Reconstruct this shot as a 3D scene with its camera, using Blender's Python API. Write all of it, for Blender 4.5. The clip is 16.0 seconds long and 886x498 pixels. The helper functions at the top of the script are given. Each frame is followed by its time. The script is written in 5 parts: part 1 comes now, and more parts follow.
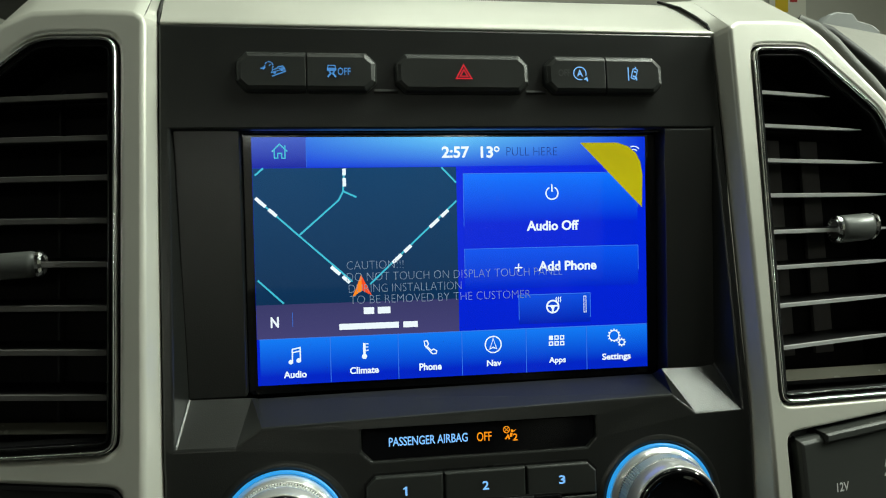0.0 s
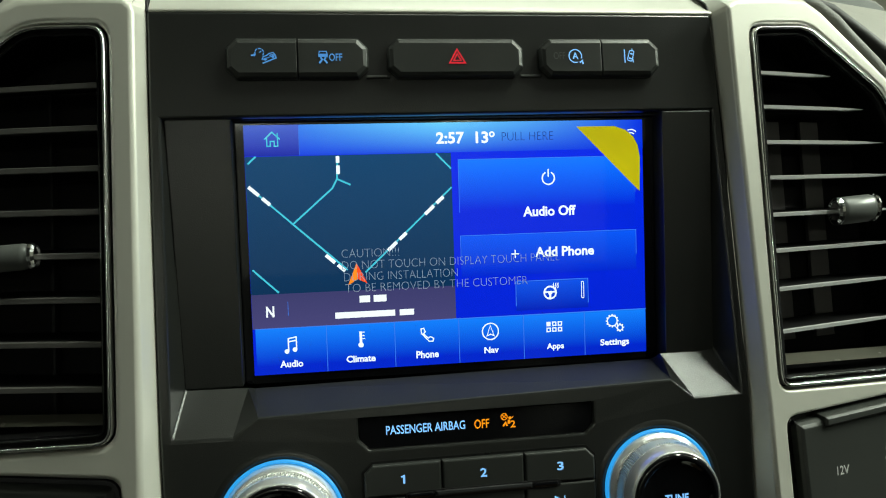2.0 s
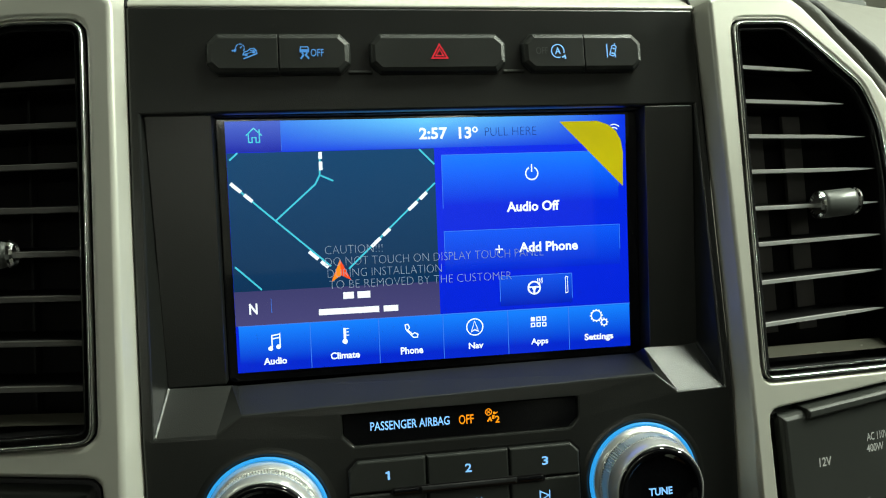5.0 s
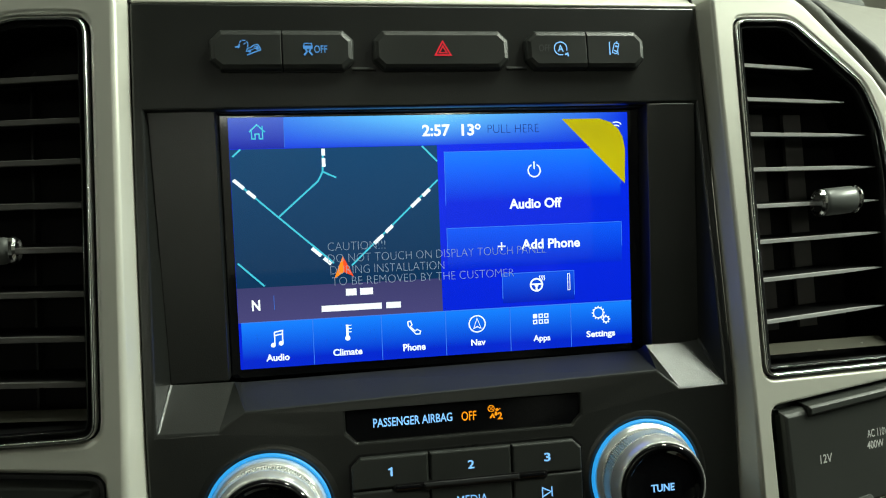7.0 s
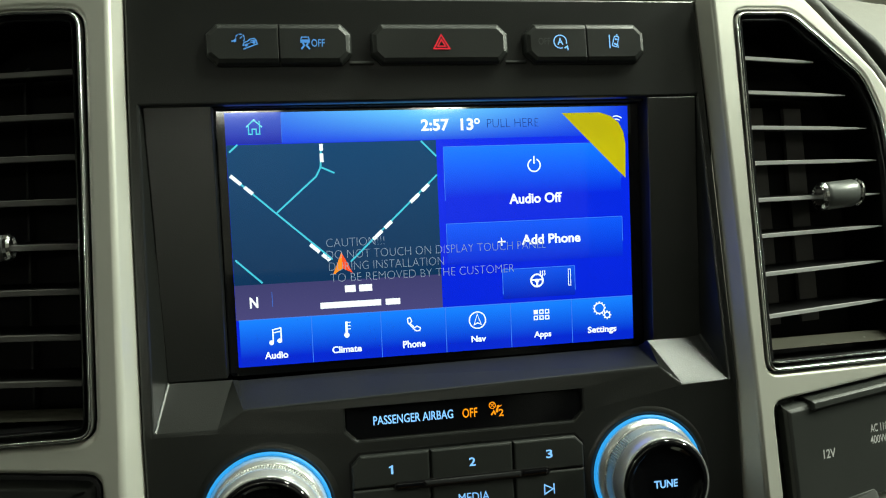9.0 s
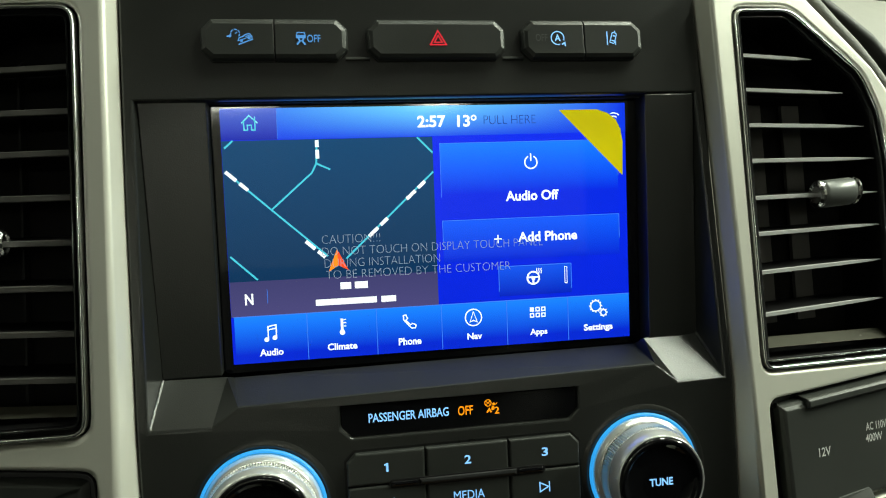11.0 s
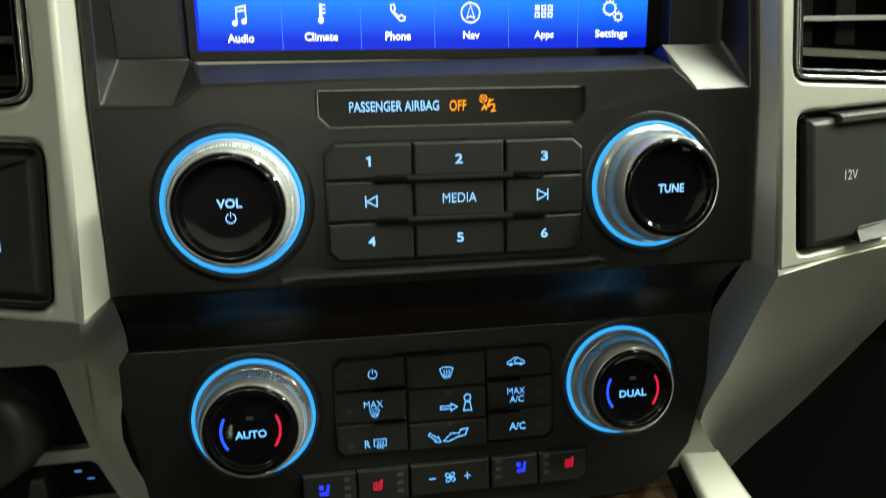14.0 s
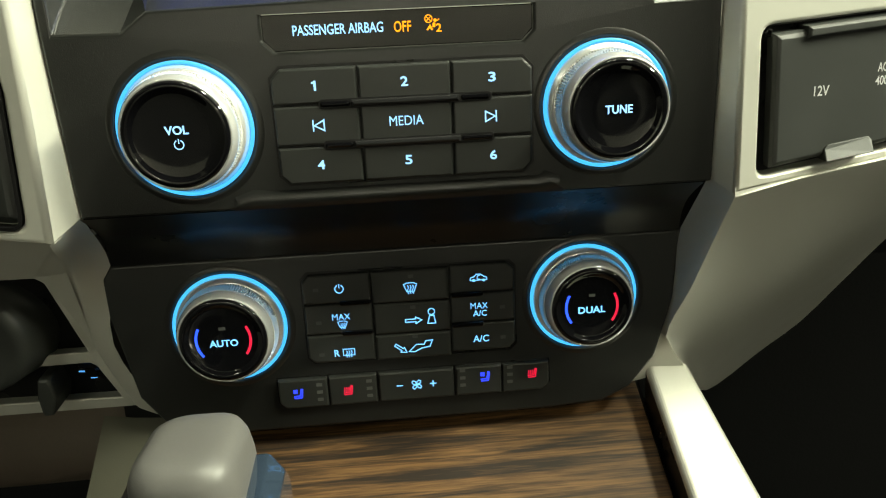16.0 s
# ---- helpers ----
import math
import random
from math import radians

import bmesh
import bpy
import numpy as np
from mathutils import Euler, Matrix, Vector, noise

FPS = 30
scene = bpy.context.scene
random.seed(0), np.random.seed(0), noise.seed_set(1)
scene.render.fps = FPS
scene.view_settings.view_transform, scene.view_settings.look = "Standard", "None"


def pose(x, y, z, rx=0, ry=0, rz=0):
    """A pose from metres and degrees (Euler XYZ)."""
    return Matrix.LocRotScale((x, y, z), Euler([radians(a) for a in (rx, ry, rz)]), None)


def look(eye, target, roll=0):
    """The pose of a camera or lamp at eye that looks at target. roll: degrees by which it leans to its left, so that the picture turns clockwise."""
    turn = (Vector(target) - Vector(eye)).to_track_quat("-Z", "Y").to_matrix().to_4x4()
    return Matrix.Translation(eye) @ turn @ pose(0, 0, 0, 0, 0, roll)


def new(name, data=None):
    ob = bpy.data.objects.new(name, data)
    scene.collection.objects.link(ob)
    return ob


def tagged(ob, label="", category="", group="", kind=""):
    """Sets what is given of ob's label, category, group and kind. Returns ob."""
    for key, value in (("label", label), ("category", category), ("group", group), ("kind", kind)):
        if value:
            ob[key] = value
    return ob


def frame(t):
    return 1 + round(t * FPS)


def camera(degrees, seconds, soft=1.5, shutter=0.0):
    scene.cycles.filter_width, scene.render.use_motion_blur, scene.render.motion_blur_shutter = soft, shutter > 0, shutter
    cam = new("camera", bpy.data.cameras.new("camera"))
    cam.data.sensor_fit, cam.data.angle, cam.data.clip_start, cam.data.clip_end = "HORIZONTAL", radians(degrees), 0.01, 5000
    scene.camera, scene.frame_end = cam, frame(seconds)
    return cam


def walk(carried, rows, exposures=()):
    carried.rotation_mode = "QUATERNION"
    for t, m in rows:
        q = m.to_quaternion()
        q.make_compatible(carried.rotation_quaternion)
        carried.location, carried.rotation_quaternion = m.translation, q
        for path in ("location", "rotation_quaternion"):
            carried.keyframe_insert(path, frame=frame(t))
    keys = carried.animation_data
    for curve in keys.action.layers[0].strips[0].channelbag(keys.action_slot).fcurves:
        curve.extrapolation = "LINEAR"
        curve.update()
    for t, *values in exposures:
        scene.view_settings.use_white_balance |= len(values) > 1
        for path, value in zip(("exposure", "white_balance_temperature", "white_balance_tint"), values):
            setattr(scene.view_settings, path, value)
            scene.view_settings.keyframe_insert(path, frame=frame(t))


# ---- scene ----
cam = camera(63.9, 16.0, soft=1.1, shutter=0.4)
PATH = [
    (0, (-0.052, -0.306, 0.012), (0.242, 1.672, -0.044), -1.2),
    (0.5, (-0.049, -0.304, 0.013), (0.235, 1.674, -0.062), -1.8),
    (1, (-0.049, -0.306, 0.014), (0.225, 1.674, -0.066), -2.0),
    (1.5, (-0.048, -0.304, 0.012), (0.233, 1.675, -0.078), -1.9),
    (2, (-0.048, -0.304, 0.013), (0.233, 1.674, -0.087), -1.9),
    (2.5, (-0.048, -0.304, 0.012), (0.242, 1.673, -0.088), -1.8),
    (3, (-0.047, -0.305, 0.012), (0.249, 1.671, -0.087), -1.9),
    (3.5, (-0.046, -0.305, 0.012), (0.255, 1.67, -0.083), -2.1),
    (4, (-0.045, -0.304, 0.012), (0.258, 1.67, -0.087), -2.2),
    (6.5, (-0.047, -0.304, 0.013), (0.269, 1.667, -0.104), -2.1),
    (7, (-0.048, -0.304, 0.011), (0.27, 1.668, -0.098), -2.1),
    (7.5, (-0.049, -0.304, 0.013), (0.273, 1.667, -0.102), -2.1),
    (8, (-0.05, -0.303, 0.01), (0.283, 1.666, -0.092), -2.2),
    (8.5, (-0.049, -0.302, 0.009), (0.282, 1.668, -0.091), -2.4),
    (9, (-0.049, -0.301, 0.009), (0.279, 1.669, -0.1), -2.4),
    (11.5, (-0.048, -0.3, 0.01), (0.287, 1.668, -0.114), -2.2),
    (12, (-0.049, -0.3, 0.009), (0.29, 1.667, -0.109), -2.3),
    (12.5, (-0.049, -0.298, 0.006), (0.296, 1.669, -0.103), -2.4),
    (12.8, (-0.047, -0.295, -0.005), (0.283, 1.676, -0.091), -2.3),
    (13, (-0.049, -0.288, -0.014), (0.294, 1.679, -0.123), -2.1),
    (13.2, (-0.045, -0.284, -0.036), (0.268, 1.687, -0.172), -2.0),
    (13.5, (-0.041, -0.28, -0.047), (0.292, 1.674, -0.313), -1.6),
    (13.7, (-0.034, -0.281, -0.057), (0.266, 1.663, -0.412), -1.7),
    (14, (-0.042, -0.28, -0.064), (0.266, 1.641, -0.529), -0.9),
    (14.2, (-0.030, -0.279, -0.068), (0.217, 1.637, -0.587), -0.5),
    (14.5, (-0.023, -0.28, -0.067), (0.219, 1.618, -0.651), -0.9),
    (15, (-0.019, -0.288, -0.058), (0.161, 1.59, -0.722), -2.2),
    (15.5, (-0.007, -0.286, -0.058), (0.13, 1.582, -0.76), -2.5),
    (16, (-0.001, -0.289, -0.055), (0.123, 1.568, -0.786), -2.4),
]
walk(cam, [(t, look(eye, target, roll)) for t, eye, target, roll in PATH],
     exposures=[(0, 0.0, 6550, 8), (2.5, 0.18, 6650, 6), (9.0, 0.26, 6750, 6), (11.5, 0.34, 6850, 6), (12.9, 0.32, 6850, 5), (13.5, 0.36, 6900, 5), (14.0, 0.62, 7050, 7), (14.5, 1.0, 7100, 7), (15.0, 1.34, 7250, 8), (15.5, 1.15, 7400, 8), (16.0, 1.14, 7500, 9)])

# ---- world and lights ----
world = bpy.data.worlds.new("world")
scene.world = world
world.use_nodes = True
world.node_tree.nodes["Background"].inputs[0].default_value = (0.9, 0.95, 1.0, 1)
world.node_tree.nodes["Background"].inputs[1].default_value = 0.02


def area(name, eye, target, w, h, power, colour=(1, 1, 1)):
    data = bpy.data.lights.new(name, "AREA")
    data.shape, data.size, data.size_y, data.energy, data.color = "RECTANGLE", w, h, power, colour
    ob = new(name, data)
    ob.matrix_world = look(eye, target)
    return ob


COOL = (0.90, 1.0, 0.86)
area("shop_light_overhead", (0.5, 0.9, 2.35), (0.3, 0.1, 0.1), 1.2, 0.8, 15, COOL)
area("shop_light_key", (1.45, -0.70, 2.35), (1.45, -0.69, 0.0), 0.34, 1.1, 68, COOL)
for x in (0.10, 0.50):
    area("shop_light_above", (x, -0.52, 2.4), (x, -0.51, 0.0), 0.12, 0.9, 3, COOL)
# added fill with no known source, brightens the right pod's front
area("fill_light_right", (4.0, -0.50, 2.2), (0, 0, 0), 1.8, 0.3, 160, COOL)
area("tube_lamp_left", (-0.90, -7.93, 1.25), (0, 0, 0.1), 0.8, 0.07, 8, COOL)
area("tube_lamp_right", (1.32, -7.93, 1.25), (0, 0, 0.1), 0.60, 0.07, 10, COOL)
# added fill from the left, lifts the right pod's inner flank
area("fill_light_left", (-3.8, -0.40, 2.2), (0.1, 0, 0), 1.5, 0.6, 16, COOL)
# added fills that brighten the room walls and what they reflect
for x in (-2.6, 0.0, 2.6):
    area("fill_light_rear", (x, -5.2, 2.5), (x, -5.2, 0.0), 0.3, 2.4, 38, COOL)


# ---- materials ----
def shader(name, colour=(0.5, 0.5, 0.5), rough=0.5, metal=0.0, glow=None, power=1.0, coat=0.0, grain=0.0, grain_size=900.0, stain=0.0, spec=0.5):
    m = bpy.data.materials.new(name)
    m.use_nodes = True
    nt = m.node_tree
    b = nt.nodes["Principled BSDF"]
    b.inputs["Base Color"].default_value = (*colour, 1)
    b.inputs["Roughness"].default_value = rough
    b.inputs["Metallic"].default_value = metal
    b.inputs["Coat Weight"].default_value = coat
    b.inputs["Coat Roughness"].default_value = 0.03
    b.inputs["Specular IOR Level"].default_value = spec
    if glow:
        b.inputs["Emission Color"].default_value = (*glow, 1)
        b.inputs["Emission Strength"].default_value = power
    if grain or stain:
        tc = nt.nodes.new("ShaderNodeTexCoord")
    if grain:
        n = nt.nodes.new("ShaderNodeTexNoise")
        n.inputs["Scale"].default_value = grain_size
        n.inputs["Detail"].default_value = 3
        bump = nt.nodes.new("ShaderNodeBump")
        bump.inputs["Strength"].default_value = grain
        bump.inputs["Distance"].default_value = 0.0003
        nt.links.new(tc.outputs["Object"], n.inputs["Vector"])
        nt.links.new(n.outputs["Fac"], bump.inputs["Height"])
        nt.links.new(bump.outputs["Normal"], b.inputs["Normal"])
    if stain:
        n2 = nt.nodes.new("ShaderNodeTexNoise")
        n2.inputs["Scale"].default_value = 38
        n2.inputs["Detail"].default_value = 6
        ramp = nt.nodes.new("ShaderNodeMapRange")
        ramp.inputs["From Min"].default_value, ramp.inputs["From Max"].default_value = 0.3, 0.7
        ramp.inputs["To Min"].default_value, ramp.inputs["To Max"].default_value = rough - stain, rough + stain
        nt.links.new(tc.outputs["Object"], n2.inputs["Vector"])
        nt.links.new(n2.outputs["Fac"], ramp.inputs["Value"])
        nt.links.new(ramp.outputs["Result"], b.inputs["Roughness"])
    return m


BLACK = shader("black_textured_plastic", (0.0130, 0.0137, 0.0126), 0.30, grain=0.22, grain_size=2100, stain=0.02, spec=0.66)
# rougher grained ledge, its black lifted for the light it catches from above
LEDGE = shader("rough_lit_ledge_black", (0.019, 0.0198, 0.019), 0.52, grain=0.35, grain_size=2100, stain=0.04, spec=0.3)
BUTTON = shader("charcoal_button_plastic", (0.025, 0.0268, 0.0248), 0.36, grain=0.12, grain_size=2200, stain=0.05, spec=0.5)
GLOSS = shader("gloss_black", (0.004, 0.004, 0.005), 0.07, coat=0.3, stain=0.03)
SATIN = shader("satin_black", (0.005, 0.005, 0.005), 0.3, stain=0.06, spec=0.4)
SILVER = shader("satin_silver_paint", (0.60, 0.59, 0.53), 0.42, 0.30, grain=0.10, grain_size=2600, stain=0.05)
BARCHROME = shader("smoked_chrome", (0.05, 0.05, 0.052), 0.14, 0.6, stain=0.04)
CHROME = shader("chrome", (0.86, 0.86, 0.87), 0.17, 1.0, stain=0.05)
# olive base holds the reflection of the silver pod
SILLSHINE = shader("sill_silver_reflection", (0.075, 0.072, 0.058), 0.25, stain=0.05)
BRUSHED = shader("brushed_aluminium", (0.90, 0.90, 0.88), 0.29, 0.70, stain=0.05)
POLISHED = shader("polished_aluminium", (0.84, 0.84, 0.83), 0.22, 0.58, stain=0.04)
VENT = shader("vent_black", (0.010, 0.0095, 0.010), 0.38, stain=0.05, spec=0.16)
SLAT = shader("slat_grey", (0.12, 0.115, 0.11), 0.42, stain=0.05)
# copy of the slat grey, paler for the light on the passenger side
LITSLAT = shader("lit_slat_grey", (0.42, 0.42, 0.42), 0.40, stain=0.05)
GREY = shader("grey_cover_plastic", (0.029, 0.031, 0.0285), 0.45, grain=0.12, grain_size=2600, stain=0.06)
SLIDER = shader("grey_slider_plastic", (0.10, 0.105, 0.10), 0.38, stain=0.06)
PRINT = shader("pale_print", (0.55, 0.56, 0.55), 0.6)
DARKPRINT = shader("unlit_print", (0.07, 0.073, 0.071), 0.5)
LAMPOFF = shader("unlit_status_lamp", (0.11, 0.115, 0.11), 0.45)
SHIFT = shader("grey_leather", (0.125, 0.12, 0.115), 0.45, grain=0.15, grain_size=900, stain=0.08)
PAD = shader("dash_leather", (0.27, 0.26, 0.235), 0.6, grain=0.6, grain_size=500, stain=0.06)
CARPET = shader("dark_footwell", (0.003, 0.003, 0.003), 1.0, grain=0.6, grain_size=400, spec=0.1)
KNEE = shader("brown_knee_panel", (0.11, 0.085, 0.066), 0.5, grain=0.5, grain_size=600, stain=0.08)
ROLL = shader("grey_roll_leather", (0.13, 0.127, 0.115), 0.55, grain=0.9, grain_size=900, stain=0.06)
HOLLOW = shader("hollow_gloss_black", (0.011, 0.011, 0.011), 0.30, stain=0.04, spec=0.34)
# darkened olive base, the shade on the lower trim put into the colour
SHADED = shader("shaded_olive_grey", (0.075, 0.072, 0.054), 0.5, grain=0.3, grain_size=1500, stain=0.06)
DARKPAD = shader("dark_dash_leather", (0.03, 0.029, 0.028), 0.6, grain=0.6, grain_size=600, stain=0.06)
WALL = shader("shop_wall_paint", (0.52, 0.51, 0.46), 0.8, stain=0.1)
# pale tone for the unseen cabin back, there to bounce light
BOUNCE = shader("pale_bounce_cloth", (0.27, 0.26, 0.245), 0.9, grain=0.4, grain_size=500)
LINER = shader("headliner_cloth", (0.06, 0.06, 0.057), 0.9, grain=0.4, grain_size=600)
CONCRETE = shader("concrete_floor", (0.10, 0.10, 0.095), 0.7, stain=0.1)
ACRYLIC = shader("tinted_acrylic", (0.035, 0.055, 0.085), 0.06, 0.25, coat=1.0, spec=1.0)
RING = shader("blue_light_ring", (0.02, 0.1, 0.2), 0.4, glow=(0.022, 0.32, 0.78), power=0.88)
ICE = shader("ice_blue_legend", (0.1, 0.2, 0.3), 0.4, glow=(0.20, 0.50, 1.0), power=0.95)
ICELOW = shader("white_blue_legend", (0.1, 0.2, 0.3), 0.4, glow=(0.10, 0.42, 0.98), power=1.0)
ROSE = shader("rose_red_legend", (0.3, 0.02, 0.03), 0.4, glow=(0.42, 0.004, 0.030), power=1.0)
SKY = shader("sky_blue_legend", (0.1, 0.2, 0.3), 0.4, glow=(0.05, 0.30, 0.85), power=0.55)
RED = shader("red_legend", (0.3, 0.02, 0.02), 0.4, glow=(0.45, 0.004, 0.022), power=1.0)
DEEPBLUE = shader("deep_blue_legend", (0.02, 0.02, 0.3), 0.4, glow=(0.008, 0.035, 1.0), power=1.3)
AMBER = shader("amber_legend", (0.3, 0.15, 0.02), 0.4, glow=(0.95, 0.27, 0.0), power=0.9)
WHITE_UI = shader("screen_white", (0.02, 0.02, 0.02), 0.1, glow=(0.85, 0.95, 1.0), power=1.0)
CYAN_UI = shader("screen_cyan", (0.02, 0.02, 0.02), 0.1, glow=(0.045, 0.50, 0.66), power=1.0)
LINE_UI = shader("screen_line_blue", (0.01, 0.01, 0.02), 0.1, glow=(0.05, 0.22, 0.95), power=0.8)
ORANGE_UI = shader("screen_orange", (0.02, 0.02, 0.02), 0.1, glow=(1.0, 0.25, 0.01), power=1.0)
REDARROW_UI = shader("screen_red_orange", (0.02, 0.02, 0.02), 0.1, glow=(0.9, 0.07, 0.01), power=1.0)
# film ink and tab are given glow in place of the display's light
FILMINK = shader("backlit_film_ink", (0.32, 0.34, 0.36), 0.5, glow=(0.15, 0.21, 0.34), power=0.7)
YELLOW = shader("backlit_yellow_film", (0.42, 0.38, 0.0), 0.35, glow=(0.42, 0.38, 0.002), power=0.95)


def glowing(name, low, high, axis=2, a=-0.5, b=0.5, power=1.0):
    """A lit part of the display: its colour runs from low to high along its own box."""
    m = shader(name, (0.004, 0.004, 0.006), 0.045, spec=0.36)
    nt = m.node_tree
    tc = nt.nodes.new("ShaderNodeTexCoord")
    sep = nt.nodes.new("ShaderNodeSeparateXYZ")
    rng = nt.nodes.new("ShaderNodeMapRange")
    mix = nt.nodes.new("ShaderNodeMix")
    mix.data_type = "RGBA"
    rng.inputs["From Min"].default_value, rng.inputs["From Max"].default_value = a, b
    nt.links.new(tc.outputs["Object"], sep.inputs[0])
    nt.links.new(sep.outputs[axis], rng.inputs["Value"])
    nt.links.new(rng.outputs["Result"], mix.inputs["Factor"])
    mix.inputs["A"].default_value, mix.inputs["B"].default_value = (*low, 1), (*high, 1)
    bs = nt.nodes["Principled BSDF"]
    nt.links.new(mix.outputs["Result"], bs.inputs["Emission Color"])
    bs.inputs["Emission Strength"].default_value = power
    return m


def glowing_spot(name, low, high, z0, z1, x0, reach):
    """A lit strip that brightens upwards and towards x0."""
    m = glowing(name, low, high, 2, z0, z1)
    nt = m.node_tree
    mix = next(n for n in nt.nodes if n.bl_idname == "ShaderNodeMix")
    sep = next(n for n in nt.nodes if n.bl_idname == "ShaderNodeSeparateXYZ")
    rng = next(n for n in nt.nodes if n.bl_idname == "ShaderNodeMapRange")
    sub, far, fall, mul = (nt.nodes.new("ShaderNodeMath") for _ in range(4))
    sub.operation, far.operation, mul.operation, fall.operation = "SUBTRACT", "ABSOLUTE", "MULTIPLY", "MULTIPLY_ADD"
    sub.inputs[1].default_value = x0
    fall.inputs[1].default_value, fall.inputs[2].default_value = -1.0 / reach, 1.0
    fall.use_clamp = True
    nt.links.new(sep.outputs[0], sub.inputs[0])
    nt.links.new(sub.outputs[0], far.inputs[0])
    nt.links.new(far.outputs[0], fall.inputs[0])
    nt.links.new(fall.outputs[0], mul.inputs[0])
    nt.links.new(rng.outputs["Result"], mul.inputs[1])
    nt.links.new(mul.outputs[0], mix.inputs["Factor"])
    return m


def wood_material():
    m = shader("dark_wood_veneer", (0.2, 0.1, 0.04), 0.55, spec=0.25)
    nt = m.node_tree
    tc = nt.nodes.new("ShaderNodeTexCoord")
    mp = nt.nodes.new("ShaderNodeMapping")
    mp.inputs["Scale"].default_value = (5, 105, 105)
    n1 = nt.nodes.new("ShaderNodeTexNoise")
    n1.inputs["Scale"].default_value, n1.inputs["Detail"].default_value, n1.inputs["Distortion"].default_value = 2.0, 9, 1.2
    n2 = nt.nodes.new("ShaderNodeTexNoise")
    n2.inputs["Scale"].default_value, n2.inputs["Detail"].default_value = 11.0, 9
    ramp = nt.nodes.new("ShaderNodeValToRGB")
    e = ramp.color_ramp.elements
    e[0].position, e[0].color = 0.36, (0.018, 0.010, 0.006, 1)
    e[1].position, e[1].color = 0.70, (0.165, 0.082, 0.030, 1)
    mid = e.new(0.5)
    mid.color = (0.060, 0.030, 0.012, 1)
    mixer = nt.nodes.new("ShaderNodeMath")
    mixer.operation = "MULTIPLY_ADD"
    mixer.inputs[1].default_value = 0.5
    sub = nt.nodes.new("ShaderNodeMath")
    sub.operation = "SUBTRACT"
    sub.inputs[1].default_value = 0.245
    nt.links.new(tc.outputs["Object"], mp.inputs["Vector"])
    nt.links.new(mp.outputs["Vector"], n1.inputs["Vector"])
    nt.links.new(mp.outputs["Vector"], n2.inputs["Vector"])
    nt.links.new(n2.outputs["Fac"], mixer.inputs[0])
    nt.links.new(n1.outputs["Fac"], mixer.inputs[2])
    nt.links.new(mixer.outputs[0], sub.inputs[0])
    nt.links.new(sub.outputs[0], ramp.inputs["Fac"])
    nt.links.new(ramp.outputs["Color"], nt.nodes["Principled BSDF"].inputs["Base Color"])
    return m


WOOD = wood_material()


# ---- mesh helpers ----
def part(name, bm, material, parent=None, label="", smooth=False, bevel=0.0, steps=2):
    """Links bm as one mesh object under parent."""
    me = bpy.data.meshes.new(name)
    bmesh.ops.recalc_face_normals(bm, faces=bm.faces)
    bm.to_mesh(me)
    bm.free()
    me.materials.append(material)
    for p in me.polygons:
        p.use_smooth = smooth
    ob = new(name, me)
    if parent:
        ob.parent = parent
        if parent.type == "EMPTY":
            ob.matrix_parent_inverse = Matrix.Translation(-parent.location)
    if label:
        tagged(ob, label)
    if bevel:
        mod = ob.modifiers.new("bevel", "BEVEL")
        mod.width, mod.segments, mod.limit_method, mod.angle_limit = bevel, steps, "ANGLE", radians(26)
        if steps > 2:
            mod.harden_normals = True
            for p in me.polygons:
                p.use_smooth = True
    return ob


def thing(name, label, category, group="", kind="", at=(0, 0, 0)):
    ob = new(name)
    ob.location = at
    ob.empty_display_size = 0.02
    return tagged(ob, label, category, group, kind)


def face_y(z):
    """Depth of the leaning front of the centre stack at height z."""
    return -0.006 - (0.08 - z) * 0.115 if z > -0.07 else -0.02325 - (-0.07 - z) * 0.05


def climate_y(z):
    return -0.0015 - (-0.183 - z) * 0.1


def pod_y(x, z):
    """Depth of the silver pods, which lean like the stack and fall away to the sides."""
    return -0.0325 + (z + 0.08) * 0.115 + (abs(x) - 0.125) * 0.20


def flat(z):
    return 0.0


def softened(poly, r, n=4):
    """An outline with its corners rounded."""
    out, m = [], len(poly)
    for i in range(m):
        p0, p1, p2 = Vector(poly[i - 1]), Vector(poly[i]), Vector(poly[(i + 1) % m])
        a, b = p0 - p1, p2 - p1
        k = min(r, a.length * 0.4, b.length * 0.4)
        a, b = p1 + a.normalized() * k, p1 + b.normalized() * k
        for j in range(n + 1):
            t = j / n
            out.append(tuple(a * (1 - t) ** 2 + p1 * 2 * t * (1 - t) + b * t * t))
    return out


def inset(poly, d):
    """A counter-clockwise outline moved inwards by d."""
    out, n = [], len(poly)
    for i in range(n):
        p0, p1, p2 = Vector(poly[i - 1]), Vector(poly[i]), Vector(poly[(i + 1) % n])
        a, b = (p1 - p0).normalized(), (p2 - p1).normalized()
        na, nb = Vector((-a.y, a.x)), Vector((-b.y, b.x))
        m = (na + nb)
        m = m / max(0.3, m.dot(na))
        out.append(tuple(p1 + m * d))
    return out


def chamfered(x0, z0, x1, z1, tl=0.0, tr=0.0, br=0.0, bl=0.0):
    """A box's outline, counter-clockwise seen from the cabin, with cut corners."""
    pts = []
    pts += [(x0, z0 + bl), (x0 + bl, z0)] if bl else [(x0, z0)]
    pts += [(x1 - br, z0), (x1, z0 + br)] if br else [(x1, z0)]
    pts += [(x1, z1 - tr), (x1 - tr, z1)] if tr else [(x1, z1)]
    pts += [(x0 + tl, z1), (x0, z1 - tl)] if tl else [(x0, z1)]
    return pts


